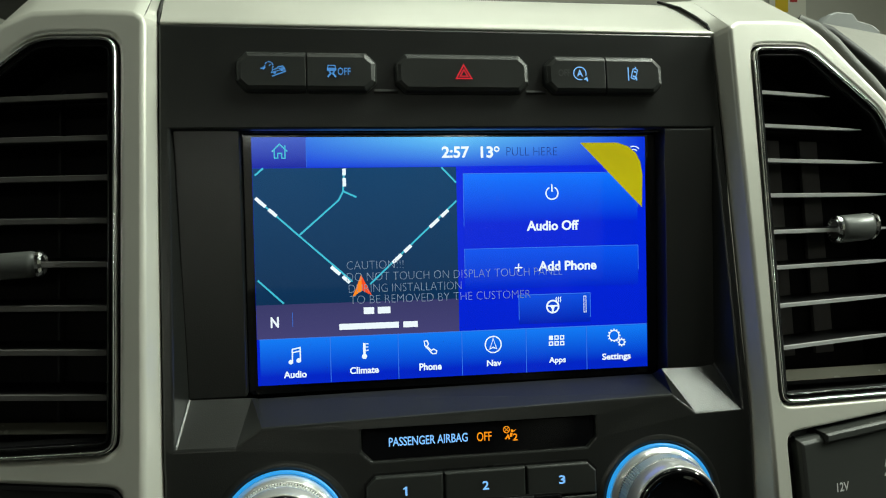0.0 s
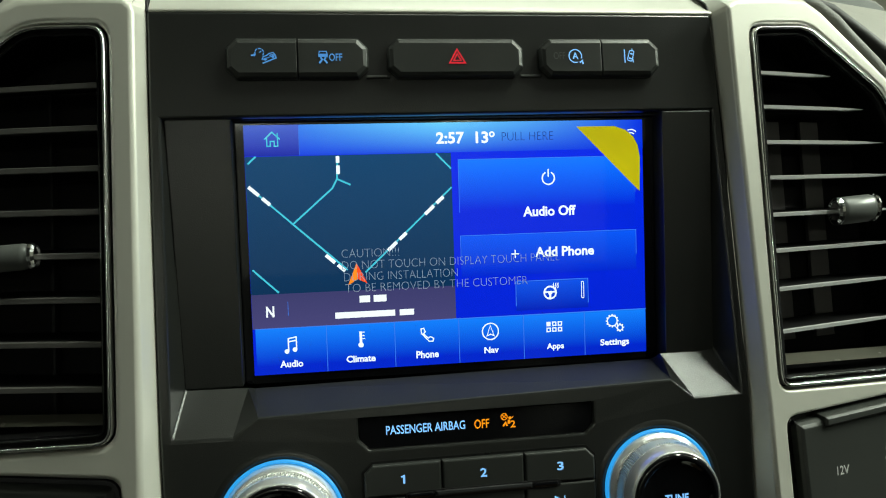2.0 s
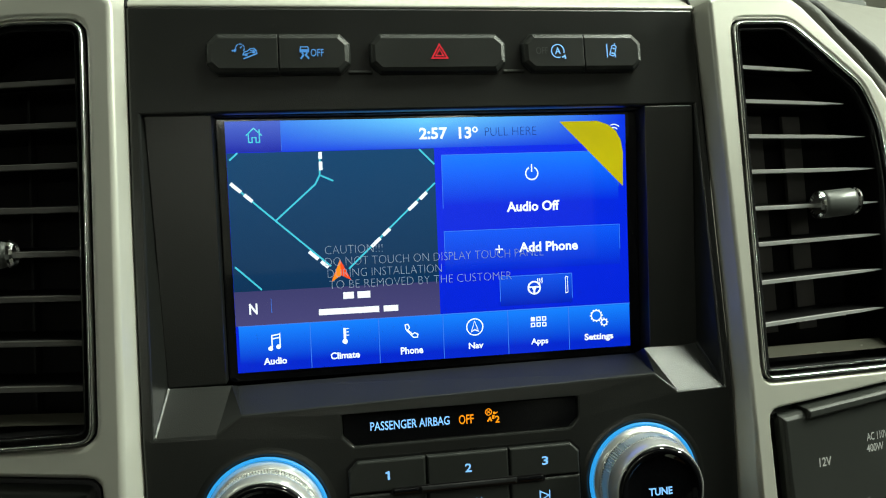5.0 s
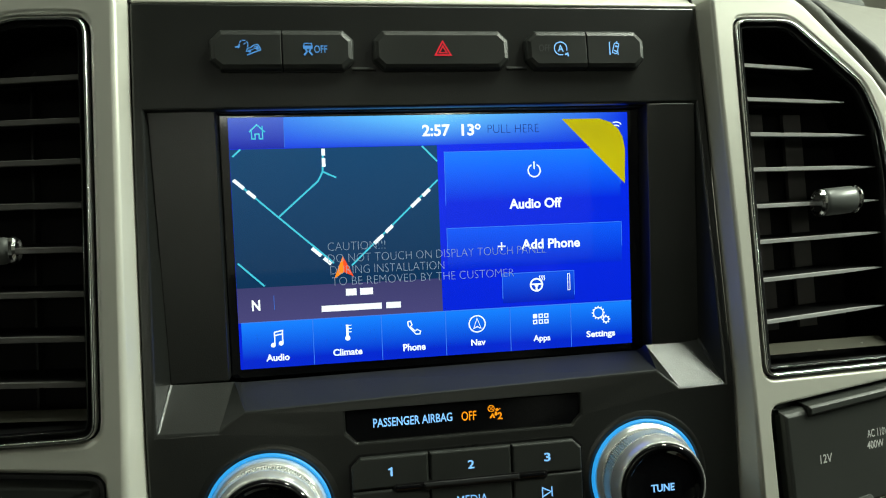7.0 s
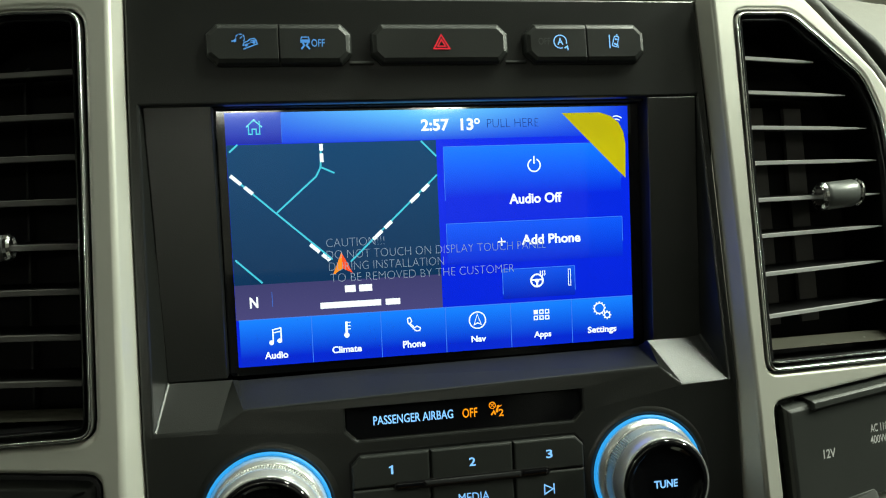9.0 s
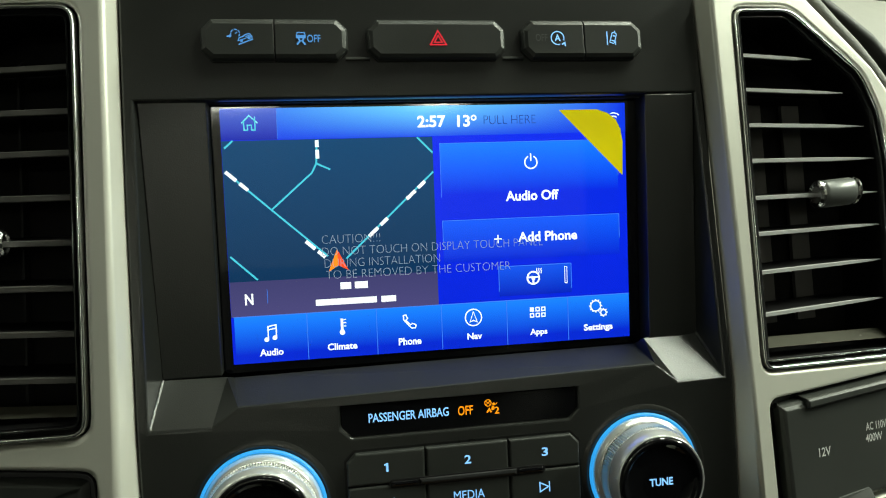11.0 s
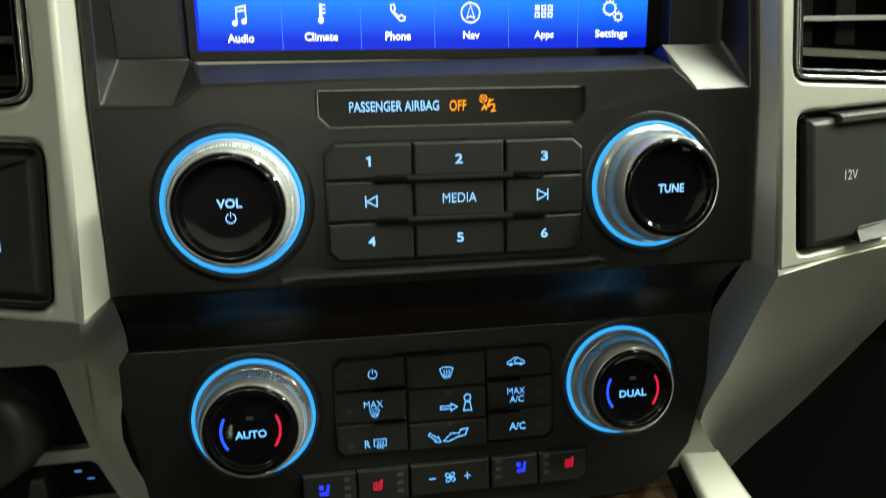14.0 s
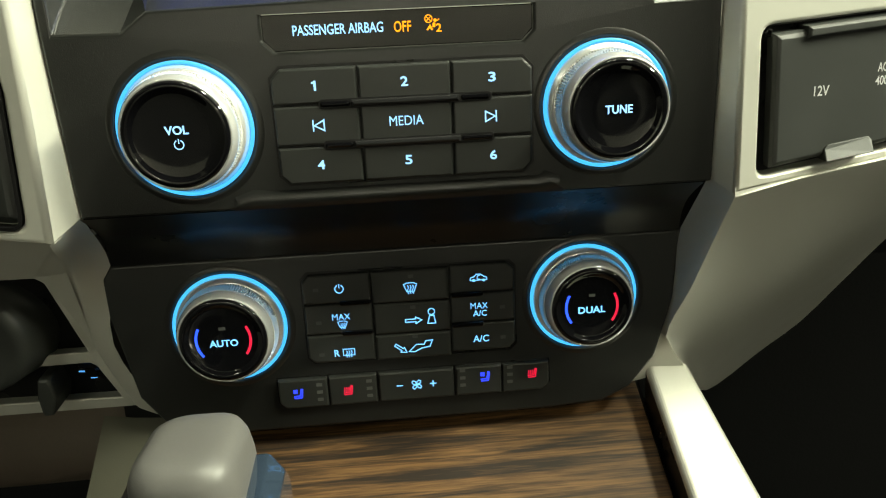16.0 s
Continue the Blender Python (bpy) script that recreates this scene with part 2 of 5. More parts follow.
def rounded(x0, z0, x1, z1, r, n=5):
    pts = []
    for cx, cz, a in ((x0 + r, z0 + r, 180), (x1 - r, z0 + r, 270), (x1 - r, z1 - r, 0), (x0 + r, z1 - r, 90)):
        pts += [(cx + r * math.cos(radians(a + 90 * i / n)), cz + r * math.sin(radians(a + 90 * i / n))) for i in range(n + 1)]
    return pts


def loops(rings, caps=(False, True)):
    """Skins a row of equal rings of points."""
    bm = bmesh.new()
    vs = [[bm.verts.new(p) for p in r] for r in rings]
    n = len(vs[0])
    for a, b in zip(vs, vs[1:]):
        for i in range(n):
            bm.faces.new((a[i], a[(i + 1) % n], b[(i + 1) % n], b[i]))
    if caps[0]:
        bm.faces.new(vs[0])
    if caps[1]:
        bm.faces.new(vs[-1])
    return bm


def pad(poly, proud, base=flat, edge=0.0008, back=0.004, dish=0.0):
    """A raised key: its outline standing proud of the base, with bevelled front edges."""
    e1, e2 = inset(poly, edge * 0.35), inset(poly, edge)
    mid = sum(p[1] for p in poly) / len(poly)
    rings = [[(x, base(z) + back, z) for x, z in poly], [(x, base(z) - proud + edge, z) for x, z in poly],
             [(x, base(z) - proud + edge * 0.3, z) for x, z in e1], [(x, base(z) - proud, z) for x, z in e2]]
    if dish:
        rings.append([(x, base(z) - proud + dish, z) for x, z in inset(poly, edge + 0.0012)])
    return loops(rings)


def sheet(outer, holes, depth):
    """A filled outline with holes; depth gives y from x and z."""
    bm = bmesh.new()
    edges = []
    for loop in (outer, *holes):
        vs = [bm.verts.new((x, 0, z)) for x, z in loop]
        edges += [bm.edges.new((vs[i], vs[(i + 1) % len(vs)])) for i in range(len(vs))]
    bmesh.ops.triangle_fill(bm, use_beauty=True, use_dissolve=False, edges=edges)
    for v in bm.verts:
        v.co.y = depth(v.co.x, v.co.z)
    return bm


def wall_of(bm, a, b, closed=True):
    """Adds a strip of faces between two rows of points."""
    va, vb = [bm.verts.new(p) for p in a], [bm.verts.new(p) for p in b]
    n = len(a)
    for i in range(n if closed else n - 1):
        j = (i + 1) % n
        bm.faces.new((va[i], va[j], vb[j], vb[i]))
    return bm


def lathe(profile, n=72, teeth=0.0, cap=False):
    """A body turned about the y axis; teeth: depth of the grooves of a knurled edge."""
    rings = []
    for r, y in profile:
        rings.append([((r - (teeth if i % 2 else 0)) * math.cos(2 * math.pi * i / n), y, (r - (teeth if i % 2 else 0)) * math.sin(2 * math.pi * i / n)) for i in range(n)])
    return loops(rings, (False, cap))


def loft(rows):
    bm = bmesh.new()
    vs = [[bm.verts.new(p) for p in r] for r in rows]
    for a, b in zip(vs, vs[1:]):
        for i in range(len(a) - 1):
            bm.faces.new((a[i], a[i + 1], b[i + 1], b[i]))
    return bm


def eased(rows, k=4):
    """More rows and columns along smooth curves through the given ones."""
    def along(p):
        p = np.asarray(p, float)
        e = np.concatenate([[2 * p[0] - p[1]], p, [2 * p[-1] - p[-2]]])
        out = []
        for i in range(1, len(e) - 2):
            for j in range(k):
                t = j / k
                out.append(0.5 * (2 * e[i] + (e[i + 1] - e[i - 1]) * t + (2 * e[i - 1] - 5 * e[i] + 4 * e[i + 1] - e[i + 2]) * t ** 2 + (3 * e[i] - e[i - 1] - 3 * e[i + 1] + e[i + 2]) * t ** 3))
        return np.array(out + [p[-1]])
    a = along(rows)
    b = np.swapaxes(along(np.swapaxes(a, 0, 1)), 0, 1)
    return [[tuple(v) for v in r] for r in b]


# flat drawings in the x-z plane, for legends and the display
def tube_along(pts, r, n=10):
    """A round roll through the points."""
    rows = []
    for i, p in enumerate(pts):
        d = (Vector(pts[min(i + 1, len(pts) - 1)]) - Vector(pts[max(i - 1, 0)])).normalized()
        u = d.cross(Vector((0, 1, 0))).normalized()
        v = d.cross(u)
        rows.append([tuple(Vector(p) + r * (math.cos(2 * math.pi * k / n) * u + math.sin(2 * math.pi * k / n) * v)) for k in range(n + 1)])
    return loft(rows)


def stroke(bm, pts, w, closed=False):
    """A line of width w through the points."""
    n = len(pts)
    ps = [Vector(p) for p in pts]
    left, right = [], []
    for i in range(n):
        a = (ps[i] - ps[i - 1]).normalized() if i or closed else (ps[1] - ps[0]).normalized()
        b = (ps[(i + 1) % n] - ps[i]).normalized() if i < n - 1 or closed else a
        na, nb = Vector((-a.y, a.x)), Vector((-b.y, b.x))
        m = na + nb
        m = m / max(0.5, m.dot(na))
        left.append(ps[i] + m * w / 2)
        right.append(ps[i] - m * w / 2)
    L, R = [bm.verts.new((p.x, 0, p.y)) for p in left], [bm.verts.new((p.x, 0, p.y)) for p in right]
    for i in range(n if closed else n - 1):
        j = (i + 1) % n
        bm.faces.new((R[i], R[j], L[j], L[i]))


def fill(bm, pts):
    bm.faces.new([bm.verts.new((x, 0, z)) for x, z in pts])


def arc(cx, cz, r, a0, a1, n=24):
    return [(cx + r * math.cos(radians(a0 + (a1 - a0) * i / n)), cz + r * math.sin(radians(a0 + (a1 - a0) * i / n))) for i in range(n + 1)]


def circle(bm, cx, cz, r, w, n=28):
    stroke(bm, arc(cx, cz, r, 0, 360, n)[:-1], w, True)


def disc(bm, cx, cz, r, n=20):
    fill(bm, arc(cx, cz, r, 0, 360, n)[:-1])


def letters(bm, body, x, z, w, h, bold=0.0, turn=0.0):
    """Lettering that fills a box of w by h about x, z."""
    if body == "1":
        k = [(-0.5, 0.2), (-0.5, 0.36), (-0.1, 0.42), (0.06, 0.5), (0.42, 0.5), (0.42, -0.5), (-0.06, -0.5), (-0.06, 0.22)]
        return fill(bm, [(x + a * w, z + b * h) for a, b in k])
    cu = bpy.data.curves.new("lettering", "FONT")
    cu.body, cu.offset, cu.resolution_u = body, bold, 3
    ob = new("lettering", cu)
    me = bpy.data.meshes.new_from_object(ob.evaluated_get(bpy.context.evaluated_depsgraph_get()))
    bpy.data.objects.remove(ob)
    co = np.array([v.co[:2] for v in me.vertices])
    lo, hi = co.min(0), co.max(0)
    c, s = math.cos(radians(turn)), math.sin(radians(turn))
    vs = []
    for px, py in (co - (lo + hi) / 2) / (hi - lo):
        vs.append(bm.verts.new((x + c * px * w - s * py * h, 0, z + s * px * w + c * py * h)))
    for p in me.polygons:
        bm.faces.new([vs[i] for i in p.vertices])
    bpy.data.meshes.remove(me)


def drawing(name, draw, material, parent, y=0.0, base=None, label=""):
    """A flat legend: draw(bm) in the x-z plane, laid on the surface base or at depth y."""
    bm = bmesh.new()
    draw(bm)
    for v in bm.verts:
        v.co.y = y + (base(v.co.z) if base else 0.0)
    return part(name, bm, material, parent, label)


# ---- the room and the cabin shell ----
def box_room():
    x0, x1, y0, y1, z0, z1 = -5.0, 5.0, -9.0, 5.0, -1.3, 2.6
    def slab(name, a, b, material, kind="structure", label="", cat=""):
        bm = bmesh.new()
        bmesh.ops.create_cube(bm, size=1)
        for v in bm.verts:
            v.co = Vector([(a[i] + b[i]) / 2 + v.co[i] * (b[i] - a[i]) for i in range(3)])
        return tagged(part(name, bm, material), label, cat, "", kind)
    slab("wall_north", (x0, y1, z0), (x1, y1 + 0.2, z1), WALL, label="pale beige painted workshop wall", cat="wall")
    slab("wall_south", (x0, y0 - 0.2, z0), (x1, y0, z1), WALL, label="pale beige painted workshop wall", cat="wall")
    slab("wall_west", (x0 - 0.2, y0 - 0.2, z0), (x0, y1 + 0.2, z1), WALL, label="pale beige painted workshop wall", cat="wall")
    slab("wall_east", (x1, y0 - 0.2, z0), (x1 + 0.2, y1 + 0.2, z1), WALL, label="pale beige painted workshop wall", cat="wall")
    slab("floor", (x0, y0, z0 - 0.2), (x1, y1, z0), CONCRETE, label="grey concrete workshop floor", cat="floor")
    slab("ceiling", (x0, y0, z1), (x1, y1, z1 + 0.2), WALL, label="pale workshop ceiling", cat="ceiling")


box_room()


def cabin_shell():
    def slab(name, a, b, material, label, cat):
        bm = bmesh.new()
        bmesh.ops.create_cube(bm, size=1)
        for v in bm.verts:
            v.co = Vector([(a[i] + b[i]) / 2 + v.co[i] * (b[i] - a[i]) for i in range(3)])
        tagged(part(name, bm, material), label, cat, "", "structure")
    # unseen cabin shell: edges and sill heights are set to shape the lamp light
    slab("ceiling_cabin_mask", (-0.85, -1.9, 0.62), (0.85, -0.36, 0.65), LINER, "unseen cabin headliner, its front edge set to mask lamp light", "headliner")
    slab("wall_cabin_mask_east", (0.80, -1.9, -1.30), (0.84, 0.30, 0.20), LINER, "unseen cabin side, its height set to mask lamp light", "cabin side")
    # taller than the east side so the left fill misses the left pod
    slab("wall_cabin_mask_west", (-0.84, -1.9, -1.30), (-0.80, 0.30, 0.445), LINER, "unseen cabin side, its height set to mask lamp light", "cabin side")
    for x, y, z in ((-0.83, -1.86, 0.445), (0.79, -1.86, 0.20), (-0.83, -0.41, 0.445), (0.79, -0.41, 0.20)):
        slab("wall_cabin_pillar", (x, y, z), (x + 0.04, y + 0.05, 0.62), LINER, "grey window pillar carrying the cabin headliner", "pillar")
    # unseen dark slab, cuts light bounced from below
    slab("floor_cabin_mask", (-0.80, -1.9, -0.63), (0.80, 0.30, -0.605), CARPET, "unseen black floor slab that cuts stray light", "cabin floor")
    # unseen back wall, reflected as brightness in the stack's black plastic
    slab("wall_cabin_bounce", (-0.80, -1.94, -1.30), (0.80, -1.9, -0.16), BOUNCE, "unseen pale cabin back added to bounce light", "cabin back")


cabin_shell()

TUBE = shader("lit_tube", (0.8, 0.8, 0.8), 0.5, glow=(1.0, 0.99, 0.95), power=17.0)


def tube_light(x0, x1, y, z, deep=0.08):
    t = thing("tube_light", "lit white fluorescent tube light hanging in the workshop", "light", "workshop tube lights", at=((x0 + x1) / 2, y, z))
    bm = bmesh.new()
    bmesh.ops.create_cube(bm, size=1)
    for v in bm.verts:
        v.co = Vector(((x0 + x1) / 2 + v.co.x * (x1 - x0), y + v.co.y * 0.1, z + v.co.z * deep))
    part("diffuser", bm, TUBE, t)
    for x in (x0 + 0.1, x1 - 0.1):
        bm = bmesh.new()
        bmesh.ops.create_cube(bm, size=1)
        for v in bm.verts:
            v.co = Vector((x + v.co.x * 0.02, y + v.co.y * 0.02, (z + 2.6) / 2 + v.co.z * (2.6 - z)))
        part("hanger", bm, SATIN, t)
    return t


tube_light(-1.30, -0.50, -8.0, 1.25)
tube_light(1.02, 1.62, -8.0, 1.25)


# ---- touchscreen ----
def touchscreen():
    t = thing("touchscreen", "lit blue infotainment touchscreen showing a map and menu tiles", "screen", at=(0, 0.004, 0))
    body = loops([[(x, 0.012, z) for x, z in rounded(-0.0905, -0.0565, 0.0925, 0.0545, 0.002)], [(x, 0.0012, z) for x, z in rounded(-0.0905, -0.0565, 0.0925, 0.0545, 0.002)],
                  [(x, 0.0006, z) for x, z in rounded(-0.0901, -0.0561, 0.0921, 0.0541, 0.002)]])
    part("glass", body, GLOSS, t, "gloss black glass border")
    mm = 0.001

    def block(name, x0, z0, x1, z1, y, material, label=""):
        # the outline is centred on the object's own middle so that its colour can run along it
        bm = bmesh.new()
        fill(bm, [(x0 * mm, z0 * mm), (x1 * mm, z0 * mm), (x1 * mm, z1 * mm), (x0 * mm, z1 * mm)])
        for v in bm.verts:
            v.co.y = y
        return part(name, bm, material, t, label)

    base_blue = glowing("screen_deep_blue", (0.0, 0.014, 0.60), (0.0, 0.020, 0.78), 2, -0.05, 0.05)
    # header gradient, its bright middle raised to hold the ceiling lamps' reflection
    header = glowing_spot("screen_header_glare", (0.0, 0.030, 0.70), (0.15, 0.66, 1.0), 0.038, 0.054, -0.004, 0.090)
    # corner colour lifted upwards for the left tube's glare
    header_left = glowing("screen_corner_glare", (0.006, 0.014, 0.36), (0.06, 0.12, 0.56), 2, 0.039, 0.052)
    night = glowing("screen_map_night", (0.003, 0.028, 0.085), (0.002, 0.050, 0.145), 2, -0.02, 0.04)
    # grey-violet of the strip is the cabin's reflection, painted into the display
    strip = glowing("screen_caption_reflection", (0.058, 0.054, 0.175), (0.042, 0.042, 0.14), 2, -0.034, -0.018)
    tile = glowing("screen_tile", (0.0, 0.018, 0.68), (0.004, 0.17, 1.0), 2, 0.014, 0.036)
    tile2 = glowing("screen_tile_lower", (0.0, 0.014, 0.58), (0.002, 0.09, 0.85), 2, -0.016, 0.003)
    tile3 = glowing("screen_tile_small", (0.0, 0.014, 0.45), (0.004, 0.08, 0.75), 2, -0.031, -0.018)
    bar = glowing("screen_bar", (0.0, 0.018, 0.56), (0.006, 0.21, 0.95), 2, -0.049, -0.032)
    block("display", -86.5, -52.6, 87.0, 52.0, 0.0003, base_blue, "deep blue lit display")
    block("header_bar", -64, 39.2, 87, 52, 0.0001, header)
    block("header_corner", -86.5, 39.2, -64.2, 52, 0.0001, header_left)
    block("map_view", -86.4, -33, 0, 39, 0.0001, night, "dark blue night map")
    block("map_caption", -86.4, -33, 0, -18.5, 0.0, strip)
    block("audio_tile", 3, 4, 83, 36, 0.0001, tile)
    block("phone_tile", 3, -15, 83, 3, 0.0001, tile2)
    block("heat_tile", 27, -31, 60, -18, 0.0, tile3)
    xs = (-85.5, -56, -27, 1, 30, 58, 87)
    for a, b in zip(xs, xs[1:]):
        block("menu_tile", a + 0.15, -52.5, b - 0.15, -33.2, 0.0001, bar)

    def draw(name, fn, material, y=-0.0001):
        def scaled(bm):
            fn(bm)
            for v in bm.verts:
                v.co *= mm
        return drawing(name, scaled, material, t, y)

    rules = [([(3, 13), (3, 36), (83, 36), (83, 20)], 0.25), ([(3, -8), (3, 3), (83, 3), (83, -8)], 0.25), ([(27, -29), (27, -18), (60, -18), (60, -29)], 0.3),
             ([(-85.5, -33), (87, -33)], 0.35), ([(-64.1, 39.5), (-64.1, 51.5)], 0.2), ([(-71.5, -22), (-71.5, -28)], 0.2)]
    for pts, w in rules + [([(x, -33), (x, -52.5)], 0.3) for x in xs[1:-1]]:
        draw("tile_outline", lambda bm: stroke(bm, pts, w), LINE_UI)

    for pts in ([(-82, 39), (-85.4, 36)], [(-85.4, 26.6), (-68, 10.5), (-46, -9.6)], [(-68, 10.5), (-51, 25.2), (-49, 29), (-43.4, 26.4)],
                [(-49, 29), (-48.4, 38.6)], [(-6.5, 38.8), (-0.2, 32.2)], [(-0.2, 24.2), (-38.5, -11)], [(-85.4, -8), (-75, -18)]):
        draw("road_line", lambda bm: stroke(bm, pts, 0.75), CYAN_UI)

    # street and place names as plain bars
    for x, z, w, turn in ((-81.2, 22.7, 11.5, -42), (-48.4, 34.8, 7.6, 90), (-8, 16.6, 11.0, 42), (-24.5, 1.6, 11.0, 42), (-51, -6.5, 10.5, -42)):
        c, s = math.cos(radians(turn)), math.sin(radians(turn))
        for a, b in ((-0.5, -0.02), (0.12, 0.5)):
            q = [(a * w, -0.75), (b * w, -0.75), (b * w, 0.75), (a * w, 0.75)]
            draw("name_bar", lambda bm: fill(bm, [(x + c * u - s * v, z + s * u + c * v) for u, v in q]), WHITE_UI, -0.0002)
    for x0, x1, z0, z1 in ((-41.5, -37, -23.8, -20.9), (-35.5, -30, -23.8, -20.9), (-52, -26.5, -30.2, -27.6), (-24.6, -18.3, -30.2, -27.6)):
        draw("name_bar", lambda bm: fill(bm, [(x0, z0), (x1, z0), (x1, z1), (x0, z1)]), WHITE_UI)

    def arrow_left(bm):
        fill(bm, [(-42.2, -6.8), (-46.2, -16.4), (-42.0, -13.6)])
    def arrow_right(bm):
        fill(bm, [(-42.2, -6.8), (-42.0, -13.6), (-37.8, -15.8)])
    draw("arrow_lit_half", arrow_left, ORANGE_UI, -0.0003)
    draw("arrow_shaded_half", arrow_right, REDARROW_UI, -0.0003)

    def house(bm):
        stroke(bm, [(-78.2, 46), (-75, 49), (-71.8, 46)], 0.55)
        stroke(bm, [(-77.2, 46.6), (-77.2, 43.2), (-75.8, 43.2), (-75.8, 45.2), (-74.2, 45.2), (-74.2, 43.2), (-72.8, 43.2), (-72.8, 46.6)], 0.5)
        stroke(bm, [(-72.8, 47.2), (-72.8, 48.6)], 0.5)
    draw("home_icon", house, CYAN_UI)
    word = lambda body, x0, x1, z0, z1, bold=0.03: (lambda bm: letters(bm, body, (x0 + x1) / 2, (z0 + z1) / 2, x1 - x0, z1 - z0, bold))
    draw("clock", word("2:57", -6.2, 6, 42.8, 47.9), WHITE_UI)
    draw("temperature", word("13", 11, 16.6, 42.8, 47.9), WHITE_UI)
    draw("degree_sign", lambda bm: circle(bm, 18.2, 46.6, 0.95, 0.65), WHITE_UI)
    draw("wifi_mark", lambda bm: (stroke(bm, arc(81.5, 44, 3.6, 45, 115), 0.5), stroke(bm, arc(81.5, 44, 2.2, 45, 115), 0.5)), WHITE_UI)
    draw("power_icon", lambda bm: (stroke(bm, arc(43, 27, 2.75, 115, 425), 0.62), stroke(bm, [(43, 27.6), (43, 31)], 0.62)), WHITE_UI)
    draw("audio_off_text", word("Audio Off", 31.2, 55.2, 10.4, 14.9), WHITE_UI)
    draw("add_phone_text", word("Add Phone", 36.2, 63.2, -7.6, -3.2), WHITE_UI)
    draw("plus_sign", lambda bm: (stroke(bm, [(25.4, -5.8), (28.9, -5.8)], 0.55), stroke(bm, [(27.15, -7.6), (27.15, -4.0)], 0.55)), WHITE_UI)

    def wheel(bm):
        circle(bm, 42.5, -23.6, 2.7, 0.75)
        disc(bm, 42.5, -23.8, 0.9)
        stroke(bm, [(39.9, -23.3), (45.1, -23.3)], 0.7)
        stroke(bm, [(42.5, -24), (42.5, -26.2)], 0.9)
        for i in range(3):
            stroke(bm, [(44 + i * 1.0, -21.8), (44.3 + i * 1.0, -20.9), (44 + i * 1.0, -20.2), (44.3 + i * 1.0, -19.4)], 0.42)
    draw("heated_wheel_icon", wheel, WHITE_UI)
    draw("heat_level", lambda bm: stroke(bm, [(57, -26.6), (58, -26.6), (58, -19.4), (57, -19.4)], 0.3, True), WHITE_UI)
    draw("compass_letter", word("N", -80.6, -77.2, -28.2, -23.6), WHITE_UI)

    def music(bm):
        disc(bm, -72.7, -43, 1.0), disc(bm, -69.4, -42.4, 1.0)
        stroke(bm, [(-72.0, -43), (-72.0, -37.6), (-68.7, -37.0), (-68.7, -42.4)], 0.55)
        stroke(bm, [(-72.0, -39.0), (-68.7, -38.4)], 0.5)

    def thermo(bm):
        stroke(bm, [(-41.6, -36.2), (-41.6, -42)], 1.1), disc(bm, -41.6, -42, 1.15)
        for z in (-36.6, -38, -39.4):
            stroke(bm, [(-41, z), (-39.8, z)], 0.4)

    def phone(bm):
        stroke(bm, [(-15.6, -36.6), (-14.4, -36.4), (-13.8, -38.0), (-14.6, -38.8), (-12.6, -40.8), (-11.6, -40.2), (-10.2, -41.0), (-10.5, -42.2), (-12.2, -42.2), (-15.4, -38.6)], 0.5, True)

    def nav(bm):
        circle(bm, 15, -39.4, 3.6, 0.55)
        stroke(bm, [(15, -36.8), (13.4, -41.4), (15, -40.6), (16.6, -41.4)], 0.55, True)

    def apps(bm):
        for i in range(3):
            for j in range(2):
                x, z = 41.4 + i * 2.6, -37.6 - j * 2.6
                (fill(bm, [(x - 0.95, z - 0.95), (x + 0.95, z - 0.95), (x + 0.95, z + 0.95), (x - 0.95, z + 0.95)]) if i + j == 0 else
                 stroke(bm, [(x - 0.75, z - 0.75), (x + 0.75, z - 0.75), (x + 0.75, z + 0.75), (x - 0.75, z + 0.75)], 0.5, True))

    def gears(bm):
        for cx, cz, r, k in ((71, -37.8, 2.3, 12), (74.6, -41, 1.25, 8)):
            circle(bm, cx, cz, r, 0.5)
            for i in range(k):
                a = 2 * math.pi * i / k
                stroke(bm, [(cx + r * math.cos(a), cz + r * math.sin(a)), (cx + (r + 0.75) * math.cos(a), cz + (r + 0.75) * math.sin(a))], 0.6)
    for name, fn in (("music_icon", music), ("thermometer_icon", thermo), ("handset_icon", phone), ("nav_icon", nav), ("apps_icon", apps), ("gears_icon", gears)):
        draw(name, fn, WHITE_UI)
    for body, x0, x1, z0, z1 in (("Audio", -75.8, -66.2, -49.8, -46.8), ("Climate", -48, -35.6, -49.4, -46.4), ("Phone", -18, -8.2, -49.4, -46.2),
                                 ("Nav", 12, 18.6, -49, -46.2), ("Apps", 40.3, 48.2, -49.7, -46.2), ("Settings", 65.2, 78.8, -49.6, -45.8)):
        draw("menu_word", word(body, x0, x1, z0, z1, 0.03), WHITE_UI)


touchscreen()


